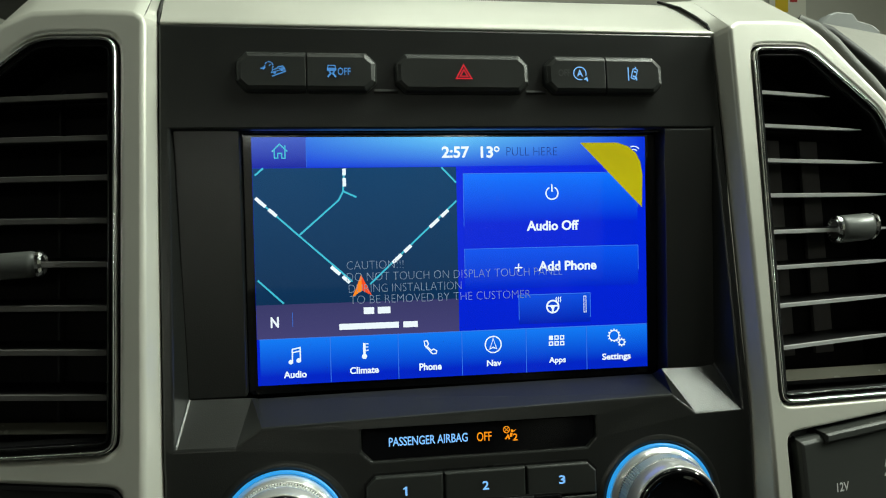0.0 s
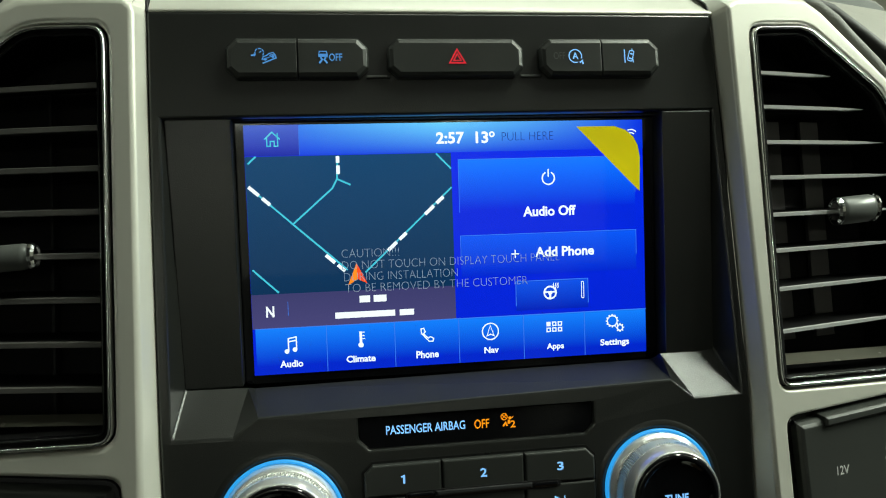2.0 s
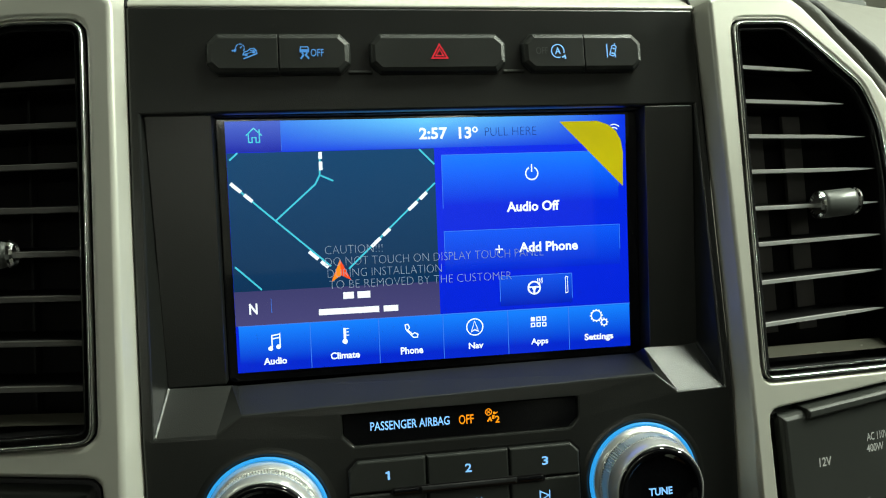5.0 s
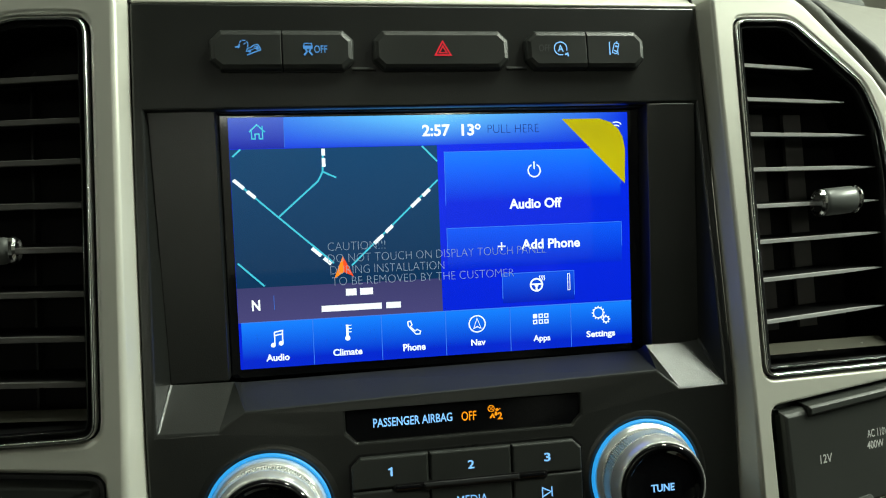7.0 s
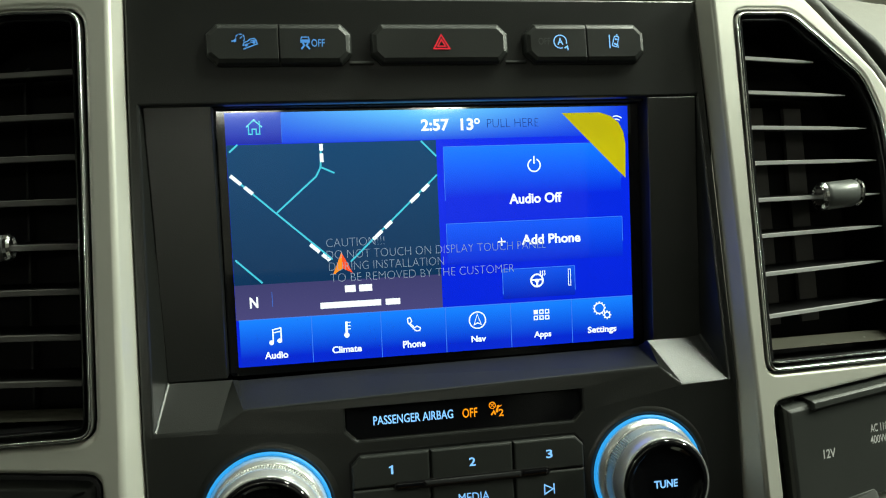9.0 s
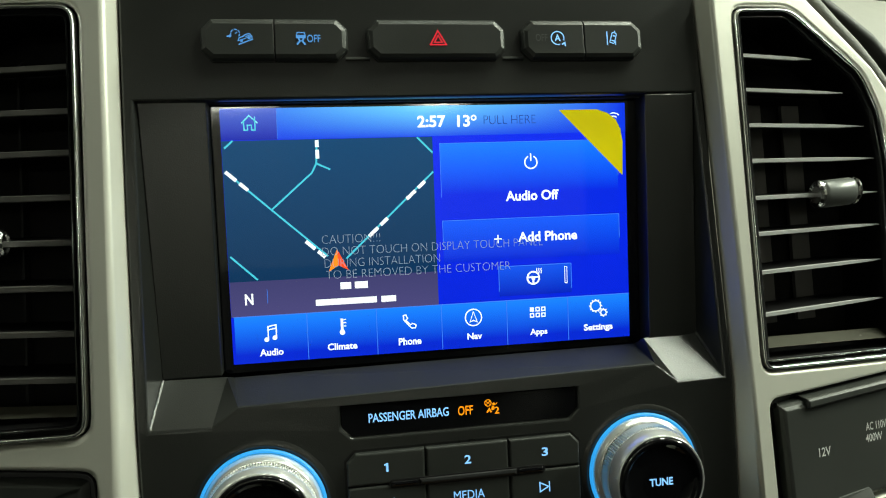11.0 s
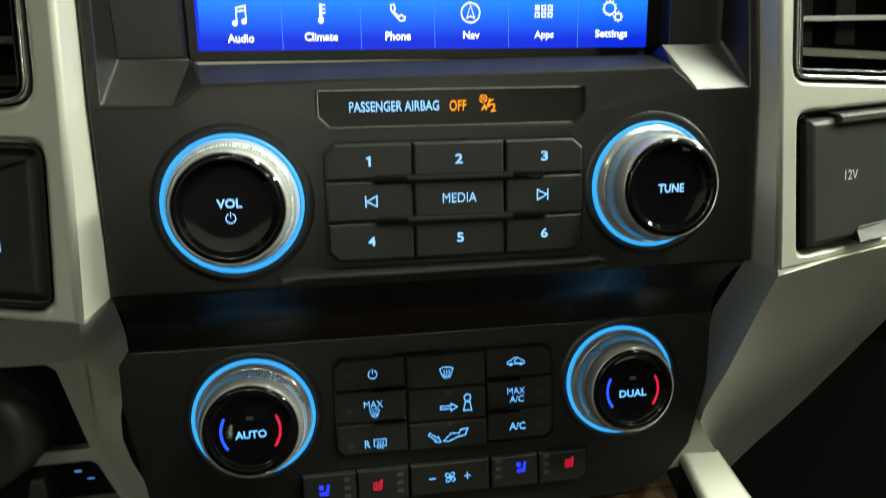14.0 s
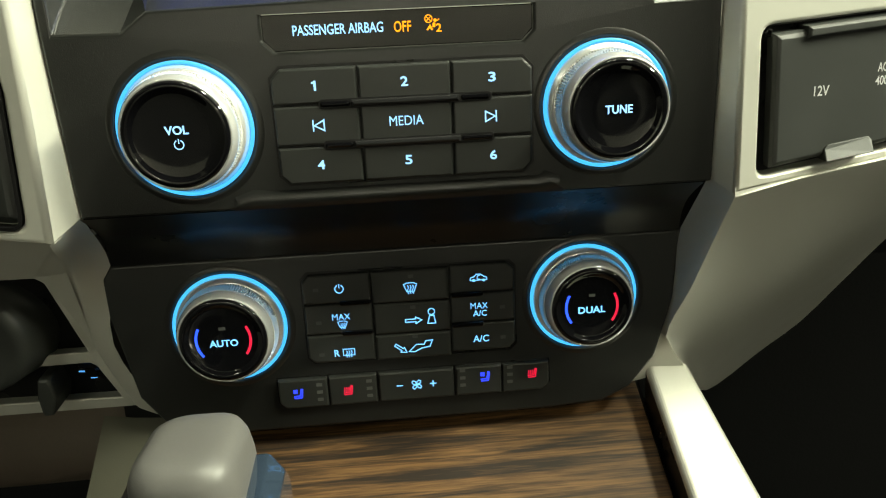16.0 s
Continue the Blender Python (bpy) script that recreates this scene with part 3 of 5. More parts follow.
def screen_film():
    t = thing("screen_film", "clear protective film with grey warning print and yellow pull tab", "film", at=(0, -0.0008, 0))
    mm = 0.001
    w = -0.0006
    for body, x0, x1, z0, z1 in (("CAUTION!!!", -48.3, -24, -4.4, -0.9), ("DO NOT TOUCH ON DISPLAY TOUCH PANEL", -48.3, 47, -9.4, -5.9),
                                 ("DURING INSTALLATION", -47.6, 1.2, -14.4, -10.9), ("TO BE REMOVED BY THE CUSTOMER", -47.2, 32.2, -19.2, -15.7)):
        drawing("warning_line", lambda bm, a=(body, x0, x1, z0, z1): letters(bm, a[0], (a[1] + a[2]) / 2 * mm, (a[3] + a[4]) / 2 * mm, (a[2] - a[1]) * mm, (a[4] - a[3]) * mm, -0.022), FILMINK, t, w)
    # faint ink, also with added glow
    drawing("pull_words", lambda bm: letters(bm, "PULL HERE", 0.034, 0.0455, 0.023, 0.0036, -0.022), shader("faint_backlit_ink", (0.03, 0.05, 0.2), 0.5, glow=(0.008, 0.03, 0.24), power=0.8), t, w)
    bm = loops([[(x, y, z) for x, z in ((0.0562, 0.0492), (0.0848, 0.0202), (0.0852, 0.0350), (0.0843, 0.0405), (0.0822, 0.0445), (0.0785, 0.0475), (0.0735, 0.0492))] for y in (-0.0006, -0.0009)])
    part("pull_tab", bm, YELLOW, t, "yellow pull tab")


screen_film()


# ---- black stack frame with the switches ----
HOLE = [(-0.117, 0.054), (0.1155, 0.0548), (0.1192, -0.0678), (0.1190, -0.0687), (0.0983, -0.0692), (0.0881, -0.0605), (-0.083, -0.0645), (-0.093, -0.0717), (-0.1158, -0.0713)]
BACK = [(-0.1165, 0.0536), (0.1150, 0.0543), (0.1146, -0.0515), (0.1056, -0.0523), (0.0896, -0.0522), (0.0880, -0.0558), (-0.0865, -0.0575), (-0.0885, -0.0560), (-0.1135, -0.0556)]
BACK_Y = [-0.006, -0.006, -0.0085, -0.0085, -0.0085, -0.0015, -0.0015, -0.006, -0.006]
stack = thing("centre_stack", "black textured plastic dashboard centre stack with lit switches", "dashboard", at=(0, 0.0, -0.136))


def stack_frame():
    outer = [(-0.1190, -0.137), (0.1242, -0.137), (0.1231, -0.07), (0.1204, 0.02), (0.1178, 0.097), (-0.1211, 0.097), (-0.1210, 0.02), (-0.1199, -0.07)]
    lens = chamfered(-0.0445, -0.0803, 0.0530, -0.0672, br=0.004, bl=0.004)
    bm = sheet(outer, [HOLE, lens], lambda x, z: face_y(z))
    wall_of(bm, [(x, face_y(z), z) for x, z in HOLE], [(x, y, z) for (x, z), y in zip(BACK, BACK_Y)])
    wall_of(bm, [(x, face_y(z), z) for x, z in outer], [(x, face_y(z) + 0.02, z) for x, z in outer])
    wall_of(bm, [(x, face_y(z), z) for x, z in lens], [(x, face_y(z) + 0.004, z) for x, z in lens])
    bmesh.ops.remove_doubles(bm, verts=bm.verts, dist=0.00001)
    ledge = [f for f in bm.faces if -0.064 < f.calc_center_median().z < -0.05 and abs(f.calc_center_median().x) < 0.02 and abs(f.normal.z) > 0.8 and len(f.verts) == 4]
    for f in ledge:
        f.material_index = 1
    part("frame", bm, BLACK, stack, bevel=0.0010).data.materials.append(LEDGE)
    # dark backing behind the joints with the silver pods
    for x0, x1 in ((-0.1300, -0.1170), (0.1140, 0.1310)):
        bm = loops([[(x0, face_y(0.094) + d, 0.094), (x1, face_y(0.094) + d, 0.094), (x1, face_y(-0.135) + d, -0.135), (x0, face_y(-0.135) + d, -0.135)] for d in (0.030, 0.0175)], (True, True))
        part("joint_backing", bm, VENT, stack)
    # side panels beside the screen
    for s, x0, front in ((-1, -0.0905, -0.006), (1, 0.0924, -0.0085)):
        xt, xb = (-0.1165, -0.1135) if s < 0 else (0.1150, 0.1148)
        bm = loops([[(x0, y, -0.0555), (xb, y, -0.0555), (xt, y, 0.0545), (x0, y, 0.0545)] for y in (0.004, front)])
        part("side_panel", bm, BLACK, stack, bevel=0.0005)
    bm = loops([[(x, y, z) for x, z in chamfered(-0.0905, 0.0535, 0.0935, 0.056)] for y in (0.004, -0.004)])
    part("top_lip", bm, SATIN, stack)
    # recess between the upper switches
    for x0, x1 in ((-0.0352, -0.0255), (0.0300, 0.0388)):
        rows = [[(x, face_y(z) - d, z) for x in (x0, x1)] for z, d in ((0.0712, -0.0003), (0.0708, 0.0002), (0.0700, 0.0010), (0.0697, 0.0010), (0.0690, -0.0003))]
        part("switch_bridge", loft(rows), BUTTON, stack)

    # the lower lip between the radio knobs stands proud and catches the light on its upper slope
    lip = [(-0.0615, -0.1312), (-0.0545, -0.1288), (-0.0470, -0.1298), (0.0548, -0.1298), (0.0570, -0.1278), (0.0640, -0.1302)]
    low = [(-0.0600, -0.1345), (-0.0545, -0.1325), (-0.0470, -0.1325), (0.0548, -0.1325), (0.0570, -0.1310), (0.0625, -0.1340)]
    bm = loft([[(x, face_y(z) + 0.0004, z) for x, z in lip], [(x, face_y(z) - 0.0016, z) for x, z in low], [(x * 1.04, face_y(-0.1368) - 0.0012, -0.1368) for x, z in low], [(x * 1.04, face_y(-0.1368) + 0.002, -0.1372) for x, z in low]])
    part("lower_lip", bm, BLACK, stack, "black proud lip under the radio keys", smooth=True)


stack_frame()


def switch(x0, x1, cut, legend, material, second=None):
    def near(v):
        return Vector((-0.047 + (v.x + 0.047) * 0.987, v.y, 0.012 + (v.z - 0.012) * 0.987))
    z0, z1 = 0.0697, 0.0866
    bm = pad(chamfered(x0, z0, x1, z1, *cut), 0.0046, face_y, 0.0024)
    # the side towards its neighbour is cut straight
    inner = [x for x, c in ((x0, cut[0]), (x1, cut[1])) if not c]
    for v in bm.verts:
        for x in inner:
            if abs(v.co.x - x) < 0.0026:
                v.co.x = x
        v.co = near(v.co)
    o = part("switch", bm, BUTTON, stack, bevel=0.0002)

    def placed(fn):
        def inner(bm):
            fn(bm)
            for v in bm.verts:
                v.co = near(v.co)
        return inner
    drawing("legend", placed(legend), material, o, -0.0048, face_y)
    if second:
        drawing("unlit_legend", placed(second), DARKPRINT, o, -0.0048, face_y)
    return o


def hill(bm):
    for k in range(5):
        stroke(bm, arc(-0.0779, 0.0801, 0.0017, -40 + 52 * k, 0 + 52 * k, 5), 0.00042)
    stroke(bm, [(-0.0779, 0.0801), (-0.0771, 0.0808)], 0.0004)
    stroke(bm, [(-0.0812, 0.0790), (-0.0797, 0.0792)], 0.0006)
    stroke(bm, [(-0.0801, 0.0797), (-0.0796, 0.0791), (-0.0801, 0.0786)], 0.0004)
    stroke(bm, [(-0.0769, 0.0772), (-0.0764, 0.0785), (-0.0751, 0.0789), (-0.0740, 0.0798), (-0.0724, 0.0801), (-0.0716, 0.0791), (-0.0715, 0.0782)], 0.00042)
    stroke(bm, [(-0.0740, 0.0790), (-0.0722, 0.0794)], 0.0004)
    disc(bm, -0.0756, 0.0774, 0.0006), disc(bm, -0.0726, 0.0785, 0.0006)
    stroke(bm, [(-0.0769, 0.0772), (-0.0715, 0.0792)], 0.0003)
    stroke(bm, [(-0.0767, 0.0758), (-0.0711, 0.0780)], 0.0005)


def skid(bm):
    stroke(bm, [(-0.0540, 0.0806), (-0.0512, 0.0806), (-0.0509, 0.0794), (-0.0543, 0.0794)], 0.00042, True)
    fill(bm, [(-0.0545, 0.0783), (-0.0507, 0.0783), (-0.0507, 0.0795), (-0.0545, 0.0795)])
    for x, d in ((-0.0536, 1), (-0.0515, -1)):
        stroke(bm, [(x, 0.0783), (x + d * 0.0006, 0.0772), (x - d * 0.0001, 0.0764), (x - d * 0.0006, 0.0757)], 0.0007)
    letters(bm, "OFF", -0.0475, 0.0782, 0.0053, 0.0031, 0.008)


def hazard(bm):
    stroke(bm, [(-0.0004, 0.0757), (0.0062, 0.0757), (0.0029, 0.0815)], 0.0006, True)
    stroke(bm, [(0.0013, 0.0767), (0.0045, 0.0767), (0.0029, 0.0795)], 0.0005, True)


def autostop(bm):
    stroke(bm, arc(0.0542, 0.0785, 0.0028, -20, 290), 0.00045)
    stroke(bm, [(0.0560, 0.0757), (0.0572, 0.0765), (0.0575, 0.0750)], 0.0006)
    letters(bm, "A", 0.0542, 0.0786, 0.0026, 0.0029, 0.02)


def lane(bm):
    stroke(bm, [(0.0764, 0.0756), (0.0764, 0.0814)], 0.0005)
    stroke(bm, [(0.0799, 0.0817), (0.0799, 0.0811)], 0.0004)
    stroke(bm, [(0.0801, 0.0771), (0.0801, 0.0756)], 0.0004)
    stroke(bm, [(0.0775, 0.0768), (0.0790, 0.0762), (0.0796, 0.0765), (0.0807, 0.0802), (0.0803, 0.0807), (0.0792, 0.0809), (0.0787, 0.0806)], 0.0004, True)
    stroke(bm, [(0.0783, 0.0776), (0.0796, 0.0772)], 0.0006)
    stroke(bm, [(0.0790, 0.0796), (0.0801, 0.0793)], 0.0006)


C = 0.0042
switch(-0.0915, -0.0632, (C, 0, 0, C), hill, SKY)
switch(-0.0626, -0.0340, (0, C, C, 0), skid, SKY)
switch(-0.0262, 0.0318, (C, C, C, C), hazard, RED)
switch(0.0390, 0.0660, (C, 0, 0, C), autostop, ICE, lambda bm: letters(bm, "OFF", 0.0472, 0.0787, 0.0052, 0.003, 0.0))
switch(0.0665, 0.0930, (0, C, C, 0), lane, ICE)


def indicator():
    o = part("indicator_lens", pad(chamfered(-0.0442, -0.0800, 0.0527, -0.0675, br=0.004, bl=0.004), -0.0010, face_y, 0.0003), GLOSS, stack, "gloss black passenger airbag indicator lens")
    y = 0.0009
    drawing("airbag_lettering", lambda bm: letters(bm, "PASSENGER AIRBAG", -0.0174, -0.0731, 0.0322, 0.0036, 0.014), ICE, o, y, face_y)
    drawing("off_word", lambda bm: letters(bm, "OFF", 0.0056, -0.0733, 0.0062, 0.0038, 0.012), AMBER, o, y, face_y)

    def seat_mark(bm):
        circle(bm, 0.0158, -0.0718, 0.0013, 0.00035)
        stroke(bm, [(0.0147, -0.0728), (0.0169, -0.0708)], 0.0003)
        stroke(bm, [(0.0147, -0.0708), (0.0169, -0.0728)], 0.0003)
        disc(bm, 0.0182, -0.0724, 0.0006)
        stroke(bm, [(0.0152, -0.0757), (0.0163, -0.0743), (0.0170, -0.0757)], 0.0007)
        stroke(bm, [(0.0178, -0.0732), (0.0176, -0.0748)], 0.0010)
        stroke(bm, [(0.0188, -0.0727), (0.0197, -0.0719)], 0.0003)
        letters(bm, "2", 0.0194, -0.0750, 0.0021, 0.0029, 0.02)
    def moved(bm):
        seat_mark(bm)
        for v in bm.verts:
            v.co += Vector((-0.0008, 0, 0.0007))
    drawing("seat_mark", moved, AMBER, o, y, face_y)


indicator()


# ---- radio keys ----
def keypad():
    part("key_recess", pad(chamfered(-0.0440, -0.1290, 0.0530, -0.0848, 0.004, 0.004, 0.004, 0.004), 0.0001, face_y, 0.0001), SATIN, stack)
    xs, zs = (-0.0432, -0.0120, 0.0220, 0.0522), (-0.1282, -0.1138, -0.0988, -0.0856)
    tags = {(0, 2): "1", (1, 2): "2", (2, 2): "3", (1, 1): "MEDIA", (0, 0): "4", (1, 0): "5", (2, 0): "6"}
    for i in range(3):
        for j in range(3):
            cut = [0, 0, 0, 0]
            if (i, j) == (0, 2): cut[0] = 0.0035
            if (i, j) == (2, 2): cut[1] = 0.0035
            if (i, j) == (2, 0): cut[2] = 0.0035
            if (i, j) == (0, 0): cut[3] = 0.0035
            g = 0.00022
            lift = 0.0022
            k = part("key", pad(chamfered(xs[i] + g, zs[j] + g, xs[i + 1] - g, zs[j + 1] - g, *cut), lift, face_y, 0.0009), BUTTON, stack, bevel=0.0002)
            x, z = (xs[i] + xs[i + 1]) / 2, (zs[j] + zs[j + 1]) / 2
            y = -lift - 0.00008
            if (i, j) in tags:
                s = tags[i, j]
                w = 0.0126 if len(s) > 1 else 0.0018 if s == "1" else 0.0027
                drawing("legend", lambda bm, s=s, w=w, x=x, z=z: letters(bm, s, x, z + 0.0002, w, 0.0035, 0.0 if len(s) > 1 else 0.022), ICE, k, y, face_y)
            else:
                d = -1 if i == 0 else 1
                xx = x + (0.0005 if i == 0 else -0.0008)
                def skip(bm, d=d, x=xx, z=z):
                    stroke(bm, [(x + d * 0.0021, z - 0.0021), (x + d * 0.0021, z + 0.0021)], 0.0005)
                    stroke(bm, [(x - d * 0.0019, z - 0.0019), (x - d * 0.0019, z + 0.0019), (x + d * 0.0017, z)], 0.0005, True)
                drawing("legend", skip, ICE, k, y, face_y)
    # each divider is a black capsule slot with a gloss bar lying in it
    for z, dx in ((-0.0988, 0.0), (-0.1138, 0.0006)):
        a, b = -0.0268 + dx, 0.0370 + dx
        slot = part("key_slot", pad(rounded(a, z - 0.0018, b, z + 0.0018, 0.0017, 5), 0.0024, face_y, 0.0002), VENT, stack)
        part("key_bar", pad(rounded(a + 0.0007, z - 0.0011, -0.0150, z + 0.0011, 0.0010, 4), 0.0030, face_y, 0.0009), GLOSS, slot, "gloss black divider bar")
        part("key_bar", pad(chamfered(-0.0148, z - 0.0013, 0.0250, z + 0.0013), 0.0034, face_y, 0.0011), BARCHROME, slot, "smoked chrome divider bar")
        part("key_bar", pad(rounded(0.0252, z - 0.0011, b - 0.0007, z + 0.0011, 0.0010, 4), 0.0030, face_y, 0.0009), GLOSS, slot, "gloss black divider bar")


keypad()


def knob(owner, name, x, z, base, r_ring, r_face, reach, draw, lo=0.35, hi=0.62):
    """A rotary knob on the surface base, square to it, its face reach in front."""
    lean = math.atan((base(z + 0.01) - base(z - 0.01)) / 0.02)
    at = Matrix.Translation((x, base(z), z)) @ Matrix.Rotation(-lean, 4, "X")

    def add(nm, bm, mat, parent, label="", smooth=True):
        for v in bm.verts:
            v.co = at @ v.co
        return part(nm, bm, mat, parent, label, smooth)
    h, rb = reach, r_ring - 0.0019
    neck = r_face + 0.0010
    seat = add(name, lathe([(r_ring + 0.0044, 0.0030), (r_ring + 0.0044, 0.0006), (r_ring + 0.0036, 0.0000), (r_ring + 0.0018, -0.0005), (r_ring + 0.0007, -0.0004), (r_ring + 0.0003, 0.0030)], 96), BLACK, owner, "knurled metal rotary knob with a lit blue ring")
    add("light_ring", lathe([(r_ring, 0.002), (r_ring, -0.0006), (r_ring - 0.0004, -0.0012), (r_ring - 0.0009, -0.0013), (r_ring - 0.0013, -0.0006), (r_ring - 0.0013, 0.002)], 96), RING, seat, "lit blue ring")
    add("skirt", lathe([(rb + 0.0006, 0.002), (rb + 0.0005, -h * 0.05), (rb + 0.0001, -h * 0.09), (rb - 0.0005, -h * lo * 0.52), (rb - 0.0010, -h * lo * 0.92), (rb - 0.0014, -h * lo), (rb - 0.0020, -h * lo)], 128), POLISHED, seat, "polished aluminium skirt")
    add("knurled_band", lathe([(rb - 0.0022, -h * (lo - 0.02)), (rb - 0.0013, -h * (lo + 0.03)), (rb - 0.0016, -h * (hi - 0.04)), (rb - 0.0022, -h * hi), (neck, -h * (hi + 0.01))], 240, 0.00100), BRUSHED, seat, "knurled aluminium band", False)
    add("rim", lathe([(neck, -h * 0.60), (neck, -h * (hi + 0.06)), (neck - 0.0002, -h * max(0.76, hi + 0.10)), (r_face - 0.0002, -h * 0.97), (r_face - 0.0006, -h), (r_face - 0.0010, -h * 0.985)], 128), POLISHED, seat, "polished aluminium rim")
    add("face", lathe([(r_face - 0.0009, -h * 0.95), (r_face - 0.0011, -h * 1.0), (r_face - 0.0018, -h * 1.035), (r_face - 0.0029, -h * 1.04), (r_face - 0.0038, -h * 1.02), (r_face - 0.0047, -h * 0.965), (r_face - 0.0052, -h * 0.957), (r_face * 0.4, -h * 0.955), (0.0002, -h * 0.95)], 96, 0, True), GLOSS, seat, "gloss black face")
    for nm, fn, mat in draw:
        bm = bmesh.new()
        fn(bm)
        for v in bm.verts:
            v.co = at @ (v.co + Vector((0, -h * 0.955 - 0.00025, 0)))
        part(nm, bm, mat, seat)
    return seat


def power_mark(bm, x, z, r):
    stroke(bm, arc(x, z, r, 115, 425), r * 0.24)
    stroke(bm, [(x, z + r * 0.2), (x, z + r * 1.25)], r * 0.24)


knob(stack, "volume_knob", -0.0754, -0.1056, face_y, 0.0246, 0.0196, 0.0138,
     [("vol_word", lambda bm: letters(bm, "VOL", 0.0004, 0.0018, 0.0082, 0.0031, 0.028), ICE), ("power_mark", lambda bm: power_mark(bm, 0.0006, -0.0032, 0.0016), ICE)])
knob(stack, "tune_knob", 0.0805, -0.1045, face_y, 0.0240, 0.0188, 0.0165,
     [("tune_word", lambda bm: letters(bm, "TUNE", 0, 0.0, 0.0100, 0.0031, 0.026), ICE)], 0.20, 0.60)


# ---- concave trim between radio and climate panel ----
def hollow():
    rows = []
    for k in range(9):
        f = k / 8
        z = -0.1372 - 0.030 * f
        y = -0.0262 + 0.027 * f + 0.006 * math.sin(math.pi * f)
        rows.append([(-0.1195 - 0.004 * f, y, z), (-0.06, y, z), (0.0, y, z), (0.06, y, z), (0.1215 + 0.003 * f, y, z)])
    bm = bmesh.new()
    vs = [[bm.verts.new(p) for p in r] for r in rows]
    for a, b in zip(vs, vs[1:]):
        for i in range(4):
            bm.faces.new((a[i], a[i + 1], b[i + 1], b[i]))
    part("hollow_trim", bm, HOLLOW, stack, "glossy dark hollow trim", True)


hollow()

# ---- climate panel ----
climate = thing("climate_panel", "black climate control panel with two knobs and backlit keys", "control panel", at=(0, 0.0, -0.245))


def climate_plate():
    outline = [(-0.128, -0.190), (-0.121, -0.229), (-0.111, -0.2430), (-0.085, -0.2500), (0.060, -0.2500), (0.090, -0.2485), (0.1035, -0.2420), (0.115, -0.228), (0.123, -0.199), (0.125, -0.1665), (-0.124, -0.1665), (-0.128, -0.172)]
    bm = loops([[(x, climate_y(z) + 0.02, z) for x, z in outline], [(x, climate_y(z) + 0.001, z) for x, z in outline], [(x, climate_y(z), z) for x, z in inset(outline, 0.0012)]])
    part("plate", bm, BLACK, climate, bevel=0.0004)
    under = [(-0.111, -0.2430), (-0.085, -0.2502), (0.060, -0.2502), (0.090, -0.2487), (0.1035, -0.2420)]
    bm = bmesh.new()
    wall_of(bm, [(x, climate_y(z) + 0.001, z) for x, z in under], [(x * 0.96, 0.034, z - 0.018) for x, z in under], False)
    part("underside", bm, SATIN, climate, smooth=True)


climate_plate()


def icon_defrost(bm, x, z, s, rows=3):
    stroke(bm, [(x - 2.6 * s, z + 1.6 * s), (x - 1.3 * s, z + 2.2 * s), (x + 1.3 * s, z + 2.2 * s), (x + 2.6 * s, z + 1.6 * s), (x + 1.5 * s, z - 1.4 * s), (x - 1.5 * s, z - 1.4 * s)], 0.4 * s, True)
    for i in (-1, 0, 1):
        stroke(bm, [(x + i * s, z + 1.2 * s), (x + i * s + 0.3 * s, z + 0.2 * s), (x + i * s - 0.2 * s, z - 1.0 * s), (x + i * s + 0.2 * s, z - 2.4 * s)], 0.36 * s)


def icon_rear(bm, x, z, s):
    stroke(bm, [(x - 2.4 * s, z - 1.2 * s), (x + 2.4 * s, z - 1.2 * s), (x + 2.4 * s, z + 1.6 * s), (x - 2.4 * s, z + 1.6 * s)], 0.4 * s, True)
    for i in (-1, 0, 1):
        stroke(bm, [(x + i * s, z + 0.9 * s), (x + i * s + 0.3 * s, z), (x + i * s - 0.2 * s, z - 1.0 * s), (x + i * s + 0.1 * s, z - 2.3 * s)], 0.36 * s)


def icon_car(bm, x, z, s):
    stroke(bm, [(x - 3.4 * s, z - 1.0 * s), (x - 3.2 * s, z + 0.1 * s), (x - 1.8 * s, z + 0.5 * s), (x - 0.8 * s, z + 1.5 * s), (x + 0.9 * s, z + 1.4 * s), (x + 2.2 * s, z + 0.4 * s), (x + 3.3 * s, z), (x + 3.3 * s, z - 1.0 * s)], 0.38 * s, True)
    stroke(bm, arc(x + 0.2 * s, z + 0.1 * s, 0.8 * s, 60, 300, 10), 0.34 * s)
    disc(bm, x - 2.0 * s, z - 1.1 * s, 0.6 * s), disc(bm, x + 2.0 * s, z - 1.1 * s, 0.6 * s)


def icon_arrow(bm, x, z, s, turn=0.0):
    c, n = math.cos(radians(turn)), math.sin(radians(turn))
    q = [(-3, 0.55), (0.8, 0.55), (0.8, 1.3), (3, 0), (0.8, -1.3), (0.8, -0.55), (-3, -0.55)]
    stroke(bm, [(x + s * (c * a - n * b), z + s * (n * a + c * b)) for a, b in q], 0.42 * s, True)


def icon_body(bm, x, z, s):
    circle(bm, x, z + 2.0 * s, 1.25 * s, 0.42 * s)
    stroke(bm, [(x - 1.6 * s, z - 2.8 * s), (x - 0.8 * s, z + 0.4 * s), (x + 0.9 * s, z + 0.4 * s), (x + 1.5 * s, z - 2.8 * s)], 0.42 * s, True)


def icon_leg(bm, x, z, s):
    stroke(bm, [(x - 4.4 * s, z - 1.8 * s), (x - 1.5 * s, z + 0.9 * s), (x + 1.4 * s, z + 0.7 * s), (x + 2.0 * s, z + 2.0 * s), (x + 4.6 * s, z + 2.3 * s), (x + 3.6 * s, z - 0.2 * s), (x + 0.6 * s, z - 0.7 * s), (x - 2.3 * s, z - 2.0 * s)], 0.42 * s, True)


